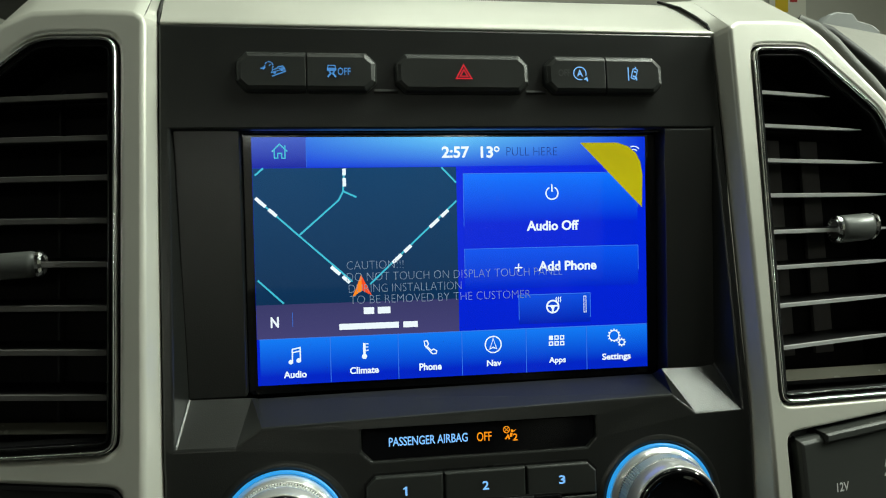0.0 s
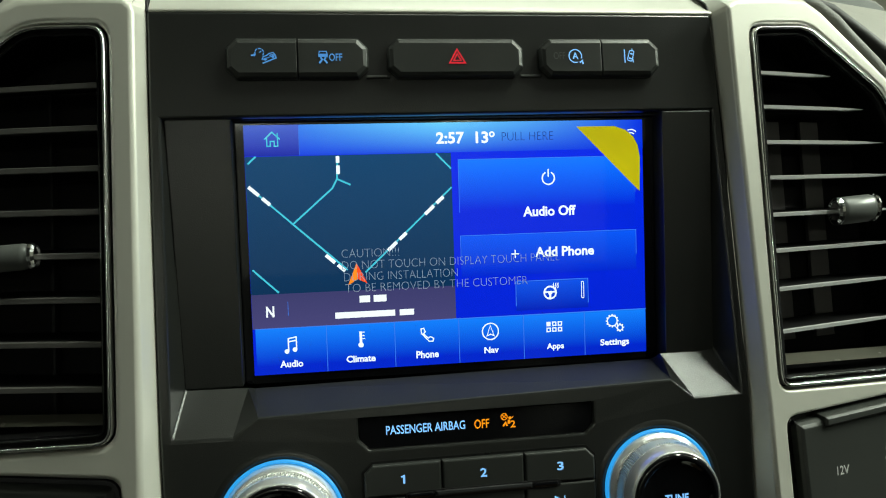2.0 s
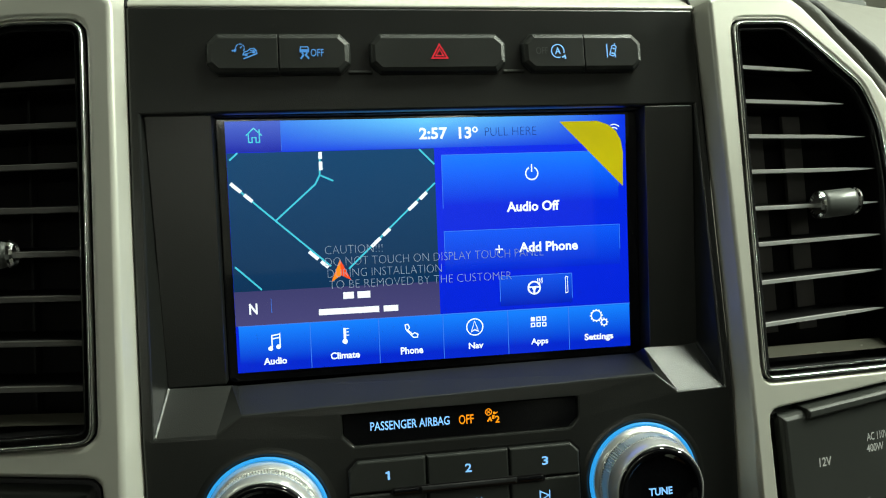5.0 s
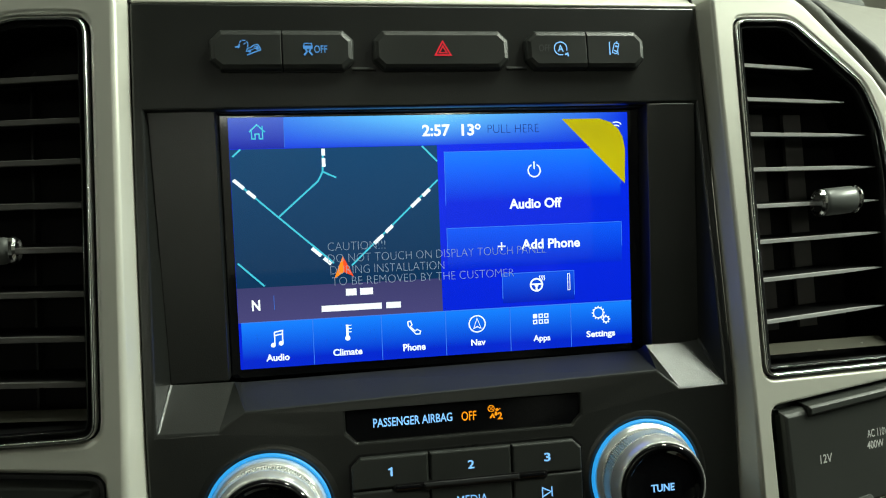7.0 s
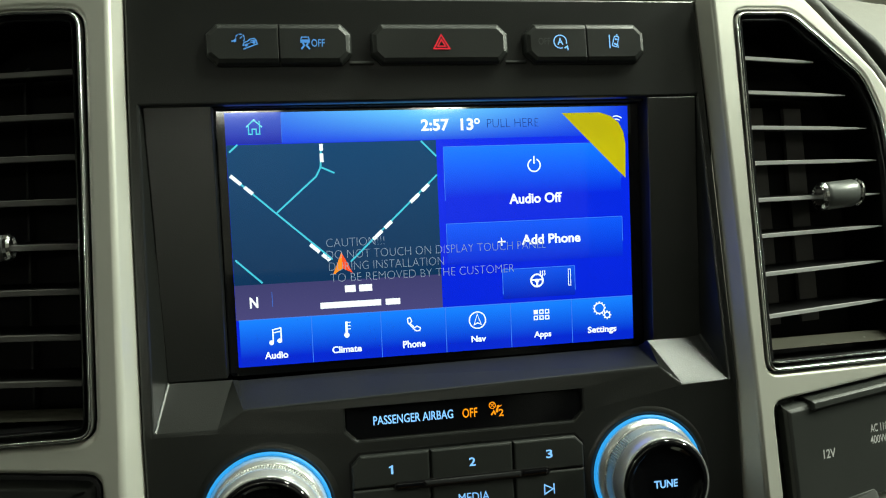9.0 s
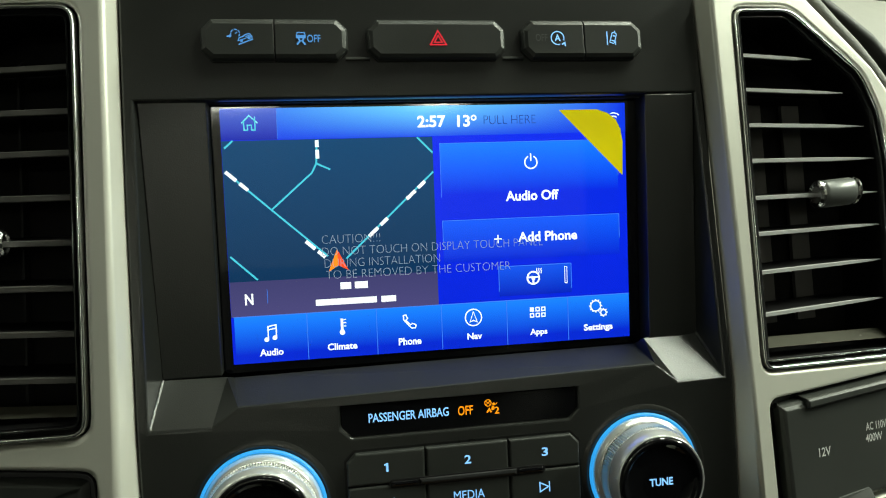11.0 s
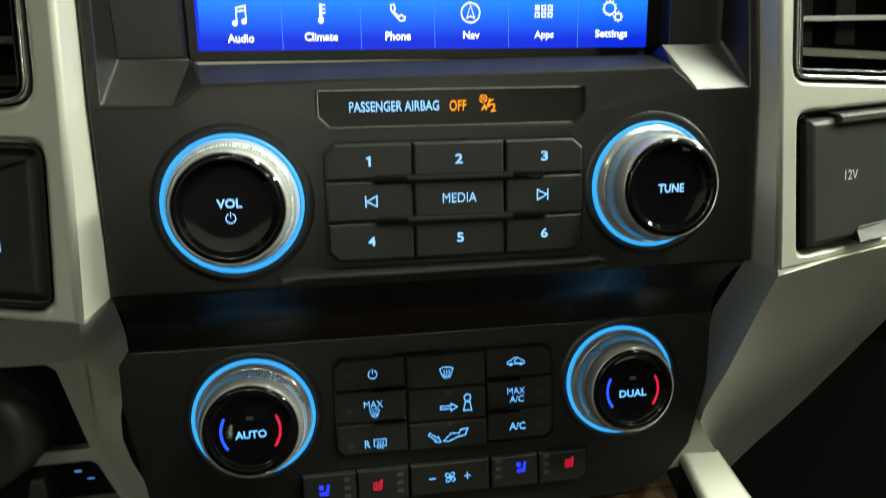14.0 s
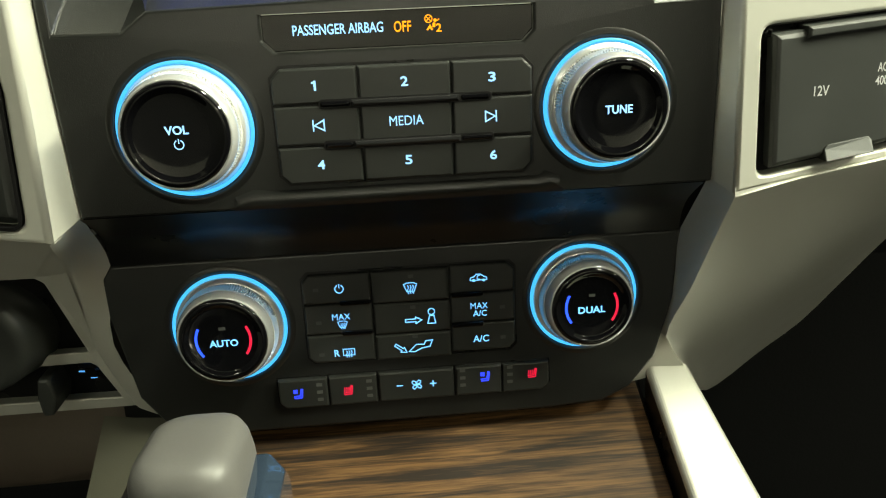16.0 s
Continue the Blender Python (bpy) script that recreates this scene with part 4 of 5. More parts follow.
def icon_seat(bm, x, z, s, heat):
    stroke(bm, [(x + 1.9 * s, z + 2.4 * s), (x + 1.2 * s, z - 1.2 * s), (x - 1.9 * s, z - 1.5 * s)], 0.55 * s)
    stroke(bm, [(x + 2.5 * s, z + 2.2 * s), (x + 1.9 * s, z - 2.2 * s), (x - 1.7 * s, z - 2.4 * s)], 0.55 * s)
    if heat:
        for i in range(3):
            stroke(bm, [(x + (i - 1.6) * s, z - 0.9 * s), (x + (i - 1.2) * s, z + 0.3 * s), (x + (i - 1.4) * s, z + 1.4 * s)], 0.5 * s)
    else:
        circle(bm, x - 0.9 * s, z + 1.1 * s, 0.35 * s, 0.3 * s)
        for a in (45, 135, 225, 315):
            disc(bm, x - 0.9 * s + 0.75 * s * math.cos(radians(a)), z + 1.1 * s + 0.75 * s * math.sin(radians(a)), 0.55 * s, 8)


def icon_fan(bm, x, z, s):
    for a in (45, 135, 225, 315):
        c, n = math.cos(radians(a)), math.sin(radians(a))
        q = [(0.2, 0), (1.0, 0.9), (2.3, 0.8), (2.5, -0.2), (1.6, -0.7)]
        stroke(bm, [(x + s * (c * u - n * v), z + s * (n * u + c * v)) for u, v in q], 0.42 * s, True)


def climate_keys():
    xs = (-0.0445, -0.0142, 0.0200, 0.0495)
    g = 0.0002
    part("key_recess", pad(chamfered(-0.0452, -0.2185, 0.0502, -0.1752, 0.003, 0.003, 0.003, 0.003), 0.0001, climate_y, 0.0001), SATIN, climate)
    spec = [
        (0, -0.1898, -0.1760, (0.003, 0, 0, 0), lambda bm, x, z: power_mark(bm, x + 0.0012, z - 0.0001, 0.0018), (-0.009, 0)),
        (0, -0.2040, -0.1898, (0, 0, 0, 0), lambda bm, x, z: (letters(bm, "MAX", x + 0.001, z + 0.0010, 0.0080, 0.0028, 0.0), icon_defrost(bm, x + 0.0014, z - 0.0028, 0.0008)), (-0.009, -0.0012)),
        (0, -0.2178, -0.2040, (0, 0, 0, 0.003), lambda bm, x, z: (letters(bm, "R", x - 0.0022, z - 0.0021, 0.0024, 0.0032, 0.014), icon_rear(bm, x + 0.0031, z - 0.0021, 0.00105)), (-0.009, -0.0024)),
        (1, -0.1912, -0.1760, (0, 0, 0, 0), lambda bm, x, z: icon_defrost(bm, x, z - 0.0010, 0.0011), (0.0004, 0.0044)),
        (1, -0.2058, -0.1912, (0, 0, 0, 0), lambda bm, x, z: (icon_arrow(bm, x + 0.0006, z - 0.0013, 0.0012), icon_body(bm, x + 0.0087, z, 0.00115)), (0.0006, 0.0050)),
        (1, -0.2182, -0.2058, (0, 0, 0, 0), lambda bm, x, z: (icon_arrow(bm, x - 0.0058, z - 0.0009, 0.00105, -38), icon_leg(bm, x + 0.0030, z - 0.0004, 0.0012)), (0.0008, 0.0046)),
        (2, -0.1892, -0.1755, (0, 0.0035, 0, 0), lambda bm, x, z: icon_car(bm, x - 0.0015, z + 0.0002, 0.0011), None),
        (2, -0.2032, -0.1892, (0, 0, 0, 0), lambda bm, x, z: (letters(bm, "MAX", x - 0.0016, z + 0.0010, 0.0078, 0.0028, 0.0), letters(bm, "A/C", x - 0.0014, z - 0.0026, 0.0062, 0.0028, 0.008)), (0.0088, -0.0004)),
        (2, -0.2170, -0.2032, (0, 0, 0.003, 0), lambda bm, x, z: letters(bm, "A/C", x - 0.0013, z - 0.0009, 0.0072, 0.0032, 0.012), (0.0088, -0.0010)),
    ]
    for i, z0, z1, cut, fn, lamp in spec:
        lift = 0.0022 if i == 1 else 0.0018
        o = part("key", pad(chamfered(xs[i] + g, z0 + g, xs[i + 1] - g, z1 - g, *cut), lift, climate_y, 0.0010), BUTTON, climate, bevel=0.00015)
        x, z = (xs[i] + xs[i + 1]) / 2, (z0 + z1) / 2
        drawing("legend", lambda bm: fn(bm, x, z), ICELOW, o, -lift - 0.0001, climate_y)
        if lamp:
            drawing("status_lamp", lambda bm: fill(bm, [(x + lamp[0] + a, z + lamp[1] + b) for a, b in ((-0.0012, -0.0008), (0.0012, -0.0008), (0.0012, 0.0008), (-0.0012, 0.0008))]), DARKPRINT, o, -lift - 0.0001, climate_y)
    for z in (-0.1896, -0.2037):
        for a, b in ((-0.0285, -0.0146), (0.0204, 0.0350)):
            part("key_bar", pad(rounded(a, z - 0.0011, b, z + 0.0011, 0.0010, 3), 0.0028, climate_y, 0.0005), GLOSS, climate, "gloss black divider bar")
    part("key_recess", pad(chamfered(-0.0602, -0.2390, 0.0652, -0.2238, 0, 0, 0.003, 0.003), 0.0001, climate_y, 0.0001), SATIN, climate)
    row = [(-0.0595, -0.0370, (0, 0, 0, 0.003), DEEPBLUE, 0), (-0.0368, -0.0148, (0, 0, 0, 0), ROSE, 1), (-0.0142, 0.0204, (0, 0, 0, 0), ICELOW, 2), (0.0210, 0.0424, (0, 0, 0, 0), DEEPBLUE, 0), (0.0426, 0.0645, (0, 0, 0.003, 0), ROSE, 1)]
    for n, (x0, x1, cut, mat, kind) in enumerate(row):
        o = part("key", pad(chamfered(x0 + g, -0.2383, x1 - g, -0.2244, *cut), 0.0024, climate_y, 0.0008), BUTTON, climate, bevel=0.00015)
        x, z, y = (x0 + x1) / 2, (-0.2309 if n < 3 else -0.2294), -0.0025
        if kind == 2:
            drawing("legend", lambda bm: (icon_fan(bm, x, z, 0.0010), stroke(bm, [(x - 0.0092, z), (x - 0.0062, z)], 0.0005), stroke(bm, [(x + 0.0060, z), (x + 0.0090, z)], 0.0005), stroke(bm, [(x + 0.0075, z - 0.0015), (x + 0.0075, z + 0.0015)], 0.0005)), mat, o, y, climate_y)
        else:
            side = 1 if n < 2 else -1
            drawing("legend", lambda bm: icon_seat(bm, x - side * 0.0026, z, 0.00095, kind == 1), mat, o, y, climate_y)
            for dz in (-0.0036, 0, 0.0036):
                drawing("status_lamp", lambda bm: fill(bm, [(x + side * 0.0074 + a, z + dz + b) for a, b in ((-0.0013, -0.0008), (0.0013, -0.0008), (0.0013, 0.0008), (-0.0013, 0.0008))]), LAMPOFF, o, y, climate_y)


climate_keys()
for nm, word, x, z, rr, rf in (("driver_temperature_knob", "AUTO", -0.0771, -0.1980, 0.0248, 0.0194), ("passenger_temperature_knob", "DUAL", 0.0808, -0.1949, 0.0244, 0.0187)):
    knob(climate, nm, x, z, climate_y, rr, rf, 0.0150,
         [("word", lambda bm: letters(bm, word, 0, -0.0014, 0.0120, 0.0031, 0.024), ICELOW), ("cool_arc", lambda bm: stroke(bm, arc(0, 0, 0.0113, 150, 218, 16), 0.0011), shader("cool_arc_blue", (0.02, 0.05, 0.3), 0.4, glow=(0.006, 0.06, 1.0), power=1.15)),
          ("warm_arc", lambda bm: stroke(bm, arc(0, 0, 0.0113, -38, 30, 16), 0.0011), ROSE), ("status_lamp", lambda bm: stroke(bm, [(-0.0014, 0.0052), (0.0014, 0.0052)], 0.0014), DARKPRINT)], 0.18, 0.62)


# ---- silver pods with the air vents ----
VENT_R = softened([(0.1336, -0.0668), (0.2155, -0.0696), (0.2195, 0.0195), (0.2163, 0.0460), (0.2064, 0.0653), (0.1650, 0.0936), (0.1322, 0.0915)], 0.0065)
VENT_L = softened([(-0.2211, -0.0746), (-0.1341, -0.0701), (-0.1341, 0.0911), (-0.1683, 0.0922), (-0.2089, 0.0617), (-0.2211, 0.0291)], 0.0080)
DOOR_R = softened([(0.1375, -0.1340), (0.2475, -0.1242), (0.2475, -0.0726), (0.1360, -0.0785)], 0.0050)
DOOR_L = softened([(-0.2553, -0.1286), (-0.1345, -0.1374), (-0.1326, -0.0818), (-0.2553, -0.0768)], 0.0060)


def behind(side, x, z):
    """Where the outer rim of a pod ends behind, back along the dashboard."""
    if z > 0.09:
        return (x + side * 0.006, pod_y(x, z) + 0.046, z + 0.026)
    return (x + side * 0.010, pod_y(x, z) + 0.035, z + (0.010 if z > 0 else 0.0))


def pod(side, crest, rim, holes, feet, seam, name, label):
    """A silver pod: its front, the holes' edges, the flank beside the stack, the shoulder over the upper trim and the outer rim. Crest runs from the top down."""
    t = thing(name, label, "trim", at=(side * 0.15, -0.02, -0.14))
    outer = crest + rim
    bm = sheet(outer, holes, pod_y)
    for h in holes:
        wall_of(bm, [(x, pod_y(x, z), z) for x, z in h], [(x, pod_y(x, z) + 0.012, z) for x, z in h])
    chain = [crest[-1]] + rim + [crest[0]]
    wall_of(bm, [(x, pod_y(x, z), z) for x, z in chain], [behind(side, x, z) for x, z in chain], False)
    edge = [(x, pod_y(x, z), z) for x, z in crest]
    foot = [(side * f, face_y(min(z, 0.097)) + 0.0015, min(z, 0.0970)) for f, (x, z) in zip(feet, crest)]
    foot[-1] = (foot[-1][0], face_y(-0.1365) + 0.0015, -0.1365)
    wall_of(bm, edge, foot, False)
    back, front = Vector(behind(side, *crest[0])), Vector(edge[0])
    n = len(seam)
    wall_of(bm, [tuple(front.lerp(back, k / n)) for k in range(n + 1)], [foot[0]] + seam, False)
    bmesh.ops.remove_doubles(bm, verts=bm.verts, dist=0.00001)
    part("shell", bm, SILVER, t, bevel=0.0044, steps=5)
    part("seam", tube_along([(x, y - 0.0002, z + 0.0003) for x, y, z in [foot[0]] + seam], 0.0007), VENT, t, "thin black seam")
    return t


right_pod = pod(1, [(0.1215, 0.0985), (0.1228, 0.05), (0.1244, 0.0115), (0.1276, -0.07), (0.1285, -0.139)],
                [(0.2514, -0.1280), (0.2514, 0.0286), (0.2276, 0.0496), (0.2130, 0.0670), (0.1736, 0.0985), (0.1641, 0.1039), (0.1500, 0.1035), (0.1260, 0.1010)],
                [VENT_R, DOOR_R], (0.1182, 0.1204, 0.1214, 0.1236, 0.1246),
                [(0.1186, 0.0020, 0.1030), (0.1180, 0.0120, 0.1098), (0.1160, 0.0230, 0.1172), (0.1110, 0.0360, 0.1240)], "silver_pod", "satin silver dashboard trim pod round an air vent")
left_pod = pod(-1, [(-0.1245, 0.0965), (-0.1247, 0.06), (-0.1247, 0.0375), (-0.1248, -0.07), (-0.1262, -0.142)],
               [(-0.2595, -0.1316), (-0.2595, 0.0287), (-0.2341, 0.0507), (-0.1901, 0.0888), (-0.1801, 0.0967), (-0.1692, 0.1008), (-0.1488, 0.1010), (-0.1320, 0.1000), (-0.1270, 0.0990)],
               [VENT_L, DOOR_L], (0.1215, 0.1217, 0.1214, 0.1203, 0.1193),
               [(-0.1221, 0.0020, 0.1030), (-0.1229, 0.0100, 0.1085), (-0.1241, 0.0203, 0.1150), (-0.1245, 0.0360, 0.1245)], "silver_pod", "satin silver dashboard trim pod round an air vent")


def lower_sweep():
    # flank between the climate panel and the crisp crest, then the underside that runs back under the dashboard
    ridge = [(0.1285, -0.0386, -0.1390), (0.1280, -0.0280, -0.1590), (0.1255, -0.0150, -0.1885), (0.1212, -0.0030, -0.2190)]
    foot = [(0.1246, -0.0250, -0.1330), (0.1240, -0.0010, -0.1665), (0.1232, 0.0010, -0.1920), (0.1195, 0.0010, -0.2185)]
    part("lower_flank", loft(eased([[(0.1190, 0.0010, -0.2175), (0.1212, -0.0030, -0.2190)], [(0.1120, 0.0010, -0.2320), (0.1260, -0.0020, -0.2280)], [(0.1040, 0.0020, -0.2460), (0.1335, 0.0, -0.2390)]])), SILVER, right_pod, smooth=True)
    far = [(0.1335, 0.0, -0.2390), (0.161, 0.030, -0.273), (0.202, 0.055, -0.267), (0.245, 0.075, -0.252), (0.299, 0.100, -0.211)]
    near = [(x, pod_y(x, z), z) for x, z in ((x, -0.139 + (x - 0.1285) * 0.0895) for x in (0.1285, 0.158, 0.190, 0.222, 0.257))]
    far = far[:1] + [(x * 1.3, -0.288 + (y + 0.288) * 1.3, -0.056 + (z + 0.056) * 1.3) for x, y, z in far[1:]]
    rows = [[(x, y + 0.0012, z + 0.0030) for x, y, z in near], [(x, y + 0.0018, z - 0.0040) for x, y, z in near]]
    for k in range(1, 5):
        f = k / 4
        row = [tuple(p + (q - p) * f for p, q in zip(a, b)) for a, b in zip(rows[1], far)]
        row = [(x, y - 0.003 * math.sin(math.pi * f), z - 0.003 * math.sin(math.pi * f)) for x, y, z in row]
        row[0] = (ridge + [far[0]])[k]
        rows.append(row)
    rows.insert(1, [(x, y + 0.0003, z - 0.0006) for x, y, z in near])
    grid = eased(rows)
    part("lower_sweep", loft(grid), SILVER, right_pod, smooth=True)
    edge = [r[0] for r in grid if r[0][2] > -0.2195]
    at = lambda z: next((tuple(q + (p - q) * (z - lo[2]) / (hi[2] - lo[2]) for p, q in zip(hi, lo)) for hi, lo in zip(foot, foot[1:]) if z >= lo[2]), foot[-1])
    part("lower_flank", loft([[at(min(p[2], -0.1335)), p] for p in edge]), SILVER, right_pod, smooth=True)
    crest = [(-0.1262, -0.0394, -0.1420), (-0.1365, -0.0110, -0.1640), (-0.1423, 0.0100, -0.2102), (-0.1335, 0.0160, -0.2450)]
    inner = [(-0.1192, -0.0250, -0.1365), (-0.1237, 0.0010, -0.1670), (-0.1300, 0.0010, -0.2043), (-0.1150, 0.0010, -0.2435)]
    soft = [tuple(0.75 * a + 0.25 * b for a, b in zip(c, i)) for c, i in zip(crest, inner)]
    soft = [(x, y - 0.0012, z) for x, y, z in soft]
    part("lower_sweep", loft(eased([[c, m, i] for c, m, i in zip(crest, soft, inner)])), SILVER, left_pod, smooth=True)

    def depth(x, z):
        ks = ((-0.300, 0.026), (-0.245, 0.0185), (-0.2102, 0.0105), (-0.164, -0.0110), (-0.142, -0.0325))
        for (z0, y0), (z1, y1) in zip(ks, ks[1:]):
            if z <= z1:
                return y0 + (y1 - y0) * (z - z0) / (z1 - z0)
        return -0.0325
    outer = [(-0.275, -0.132), (-0.275, -0.164), (-0.275, -0.2102), (-0.275, -0.2475), (-0.1335, -0.2475), (-0.1423, -0.2102), (-0.1365, -0.1640), (-0.1262, -0.142)]
    openings = [[(-0.262, -0.1650), (-0.1505, -0.1660), (-0.1480, -0.1690), (-0.1468, -0.2125), (-0.262, -0.2125)], [(-0.262, -0.2205), (-0.1478, -0.2190), (-0.1452, -0.2215), (-0.1395, -0.2415), (-0.262, -0.2395)]]
    bm = sheet(outer, openings, depth)
    for o in openings:
        wall_of(bm, [(x, depth(x, z), z) for x, z in o], [(x, depth(x, z) + 0.012, z - 0.002) for x, z in o])
    bmesh.ops.remove_doubles(bm, verts=bm.verts, dist=0.00001)
    part("switch_frame", bm, SILVER, left_pod, "satin silver frame with two dark openings", bevel=0.0010)
    # silver console side, drawn in the shaded tone
    part("console_flank", loft([[(-0.147, 0.012, -0.2478), (-0.132, 0.008, -0.2475), (-0.112, 0.001, -0.2445)], [(-0.146, -0.03, -0.270), (-0.132, -0.035, -0.266), (-0.112, -0.04, -0.262)], [(-0.144, -0.14, -0.330), (-0.130, -0.15, -0.320), (-0.112, -0.15, -0.310)]]), SHADED, left_pod, "console side in a shaded olive silver", smooth=True)


lower_sweep()


def air_vent(side, outline, slats, knob_at, name="air_vent"):
    t = thing(name, "black louvred dashboard air vent with chrome surround", "air vent", "dashboard air vents", at=(side * 0.17, 0.0, -0.07))
    y = lambda x, z, d: pod_y(x, z) + d
    band = lambda steps: [[(x, y(x, z, d), z) for x, z in inset(outline, i)] for i, d in steps]
    part("gap", loops(band([(0.0, 0.0055), (0.0024, 0.0050)]), (False, False)), VENT, t)
    part("chrome_surround", loops(band([(0.0011, 0.0050), (0.0011, 0.0002), (0.0015, -0.0008), (0.0021, -0.0010), (0.0026, -0.0004), (0.0028, 0.0030)]), (False, False)), CHROME, t, "chrome surround", smooth=True)
    part("chrome_lip", loops(band([(0.0040, 0.0040), (0.0042, 0.0012), (0.0046, 0.0008), (0.0051, 0.0014), (0.0052, 0.0050)]), (False, False)), BARCHROME if side > 0 else GLOSS, t, "thin inner lip", smooth=True)
    part("housing", loops(band([(0.0027, 0.0026), (0.0052, 0.0036), (0.0058, 0.030)])), VENT, t)
    thick = 0.0020 if side > 0 else 0.0025
    for zl, zr, x0, x1 in slats:
        top = [(x0 + (x1 - x0) * k / 8, zl + (zr - zl) * k / 8) for k in range(9)]
        # passenger-side edges have light in their paler grey, thinning towards the outer end
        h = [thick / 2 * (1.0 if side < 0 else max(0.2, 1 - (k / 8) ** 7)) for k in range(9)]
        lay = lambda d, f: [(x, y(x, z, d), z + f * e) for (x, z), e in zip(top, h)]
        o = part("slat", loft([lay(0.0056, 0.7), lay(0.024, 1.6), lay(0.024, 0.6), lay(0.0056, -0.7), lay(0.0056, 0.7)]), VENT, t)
        part("edge", loft([lay(0.0058, 1.0), lay(0.0046, 0.75), lay(0.0046, -0.75), lay(0.0058, -1.0)]), LITSLAT if side > 0 else SLAT, o, "grey front edge")
    for i in range(2 if side < 0 else 0):
        x = side * (0.166 + i * 0.030)
        bm = loops([[(x - 0.0005, y(x, -0.06, 0.0225), -0.066), (x + 0.0005, y(x, -0.06, 0.0225), -0.066), (x + 0.0005, y(x, 0.07, 0.0225), 0.072), (x - 0.0005, y(x, 0.07, 0.0225), 0.072)],
                    [(x - 0.0005, y(x, -0.06, 0.028), -0.066), (x + 0.0005, y(x, -0.06, 0.028), -0.066), (x + 0.0005, y(x, 0.07, 0.028), 0.075), (x - 0.0005, y(x, 0.07, 0.028), 0.075)]], (True, True))
        part("vane", bm, VENT, t)
    # passenger-side vanes take the slat grey so they look lit inside
    for x0, x1 in ((0.1545, 0.1640), (0.1770, 0.1880)) if side > 0 else ():
        bm = loops([[(x, y(x, z, d), z) for x, z in ((x0, -0.052), (x1, -0.052), (x1, 0.052), (x0, 0.052))] for d in (0.0285, 0.0262)], (True, True))
        part("vane", bm, SLAT, t, "upright vane in a lit grey")
    # lower glossy sill, the silver it reflects painted in as olive
    xs = sorted(p[0] for p in outline)
    lo = [p for p in outline if p[1] < -0.06]
    lo.sort()
    (xa, za), (xb, zb) = lo[0], lo[-1]
    rows = [[(xa + 0.004, y(xa + 0.004, za, 0.003), za + 0.0032), (xb - 0.004, y(xb - 0.004, zb, 0.003), zb + 0.0032)], [(xa + 0.004, y(xa + 0.004, za, 0.010), za + 0.0066), (xb - 0.004, y(xb - 0.004, zb, 0.010), zb + 0.0066)]]
    if side < 0:
        rows = [[(x, y(x, -0.065, d), z) for x in (-0.2176, -0.1395)] for d, z in ((0.009, -0.0640), (0.013, -0.0605))]
    part("sill", loft(rows), SILLSHINE, t)
    kx, kz, kw, kh = knob_at

    def barrel(stations):
        """An eight-cornered body along x, from stations (x, half height)."""
        rings = []
        for x, r in stations:
            yc = y(x, kz, 0.003)
            rings.append([(x, yc - r * 0.85 * math.sin(a), kz + (x - kx) * 0.06 + r * math.cos(a)) for a in (2 * math.pi * (j + 0.5) / 18 for j in range(18))])
        return loops(rings, (True, True))
    w, r = kw / 2, kh / 2
    o = part("thumb_slider", barrel([(kx - w, r * 0.86), (kx - w * 0.75, r), (kx + w * 0.75, r), (kx + w, r * 0.86)]), SLIDER, t, "grey thumb slider with chrome tips", smooth=True)
    for e in (-1, 1):
        a = kx + e * w
        part("chrome_tip", barrel([(a - e * 0.0004, r * 0.90), (a + e * 0.0004, r * 1.02), (a + e * 0.0016, r * 0.98), (a + e * 0.0026, r * 0.80), (a + e * 0.0018, r * 0.62)]), CHROME, o, "chrome tip")
    return t


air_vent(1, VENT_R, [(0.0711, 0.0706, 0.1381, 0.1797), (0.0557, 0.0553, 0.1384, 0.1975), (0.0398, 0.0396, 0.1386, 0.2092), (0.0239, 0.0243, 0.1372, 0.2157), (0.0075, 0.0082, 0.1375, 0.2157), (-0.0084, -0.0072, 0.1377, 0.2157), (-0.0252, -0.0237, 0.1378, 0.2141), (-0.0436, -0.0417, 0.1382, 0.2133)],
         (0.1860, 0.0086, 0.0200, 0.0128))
air_vent(-1, VENT_L, [(0.0669, 0.0676, -0.1992, -0.1379), (0.0506, 0.0507, -0.2169, -0.1379), (0.0350, 0.0349, -0.2178, -0.1379), (0.0186, 0.0180, -0.2178, -0.1378), (0.0019, 0.0011, -0.2178, -0.1377), (-0.0152, -0.0158, -0.2178, -0.1376), (-0.0319, -0.0327, -0.2178, -0.1375), (-0.0491, -0.0496, -0.2178, -0.1374)],
         (-0.1790, 0.0011, 0.0250, 0.0105))


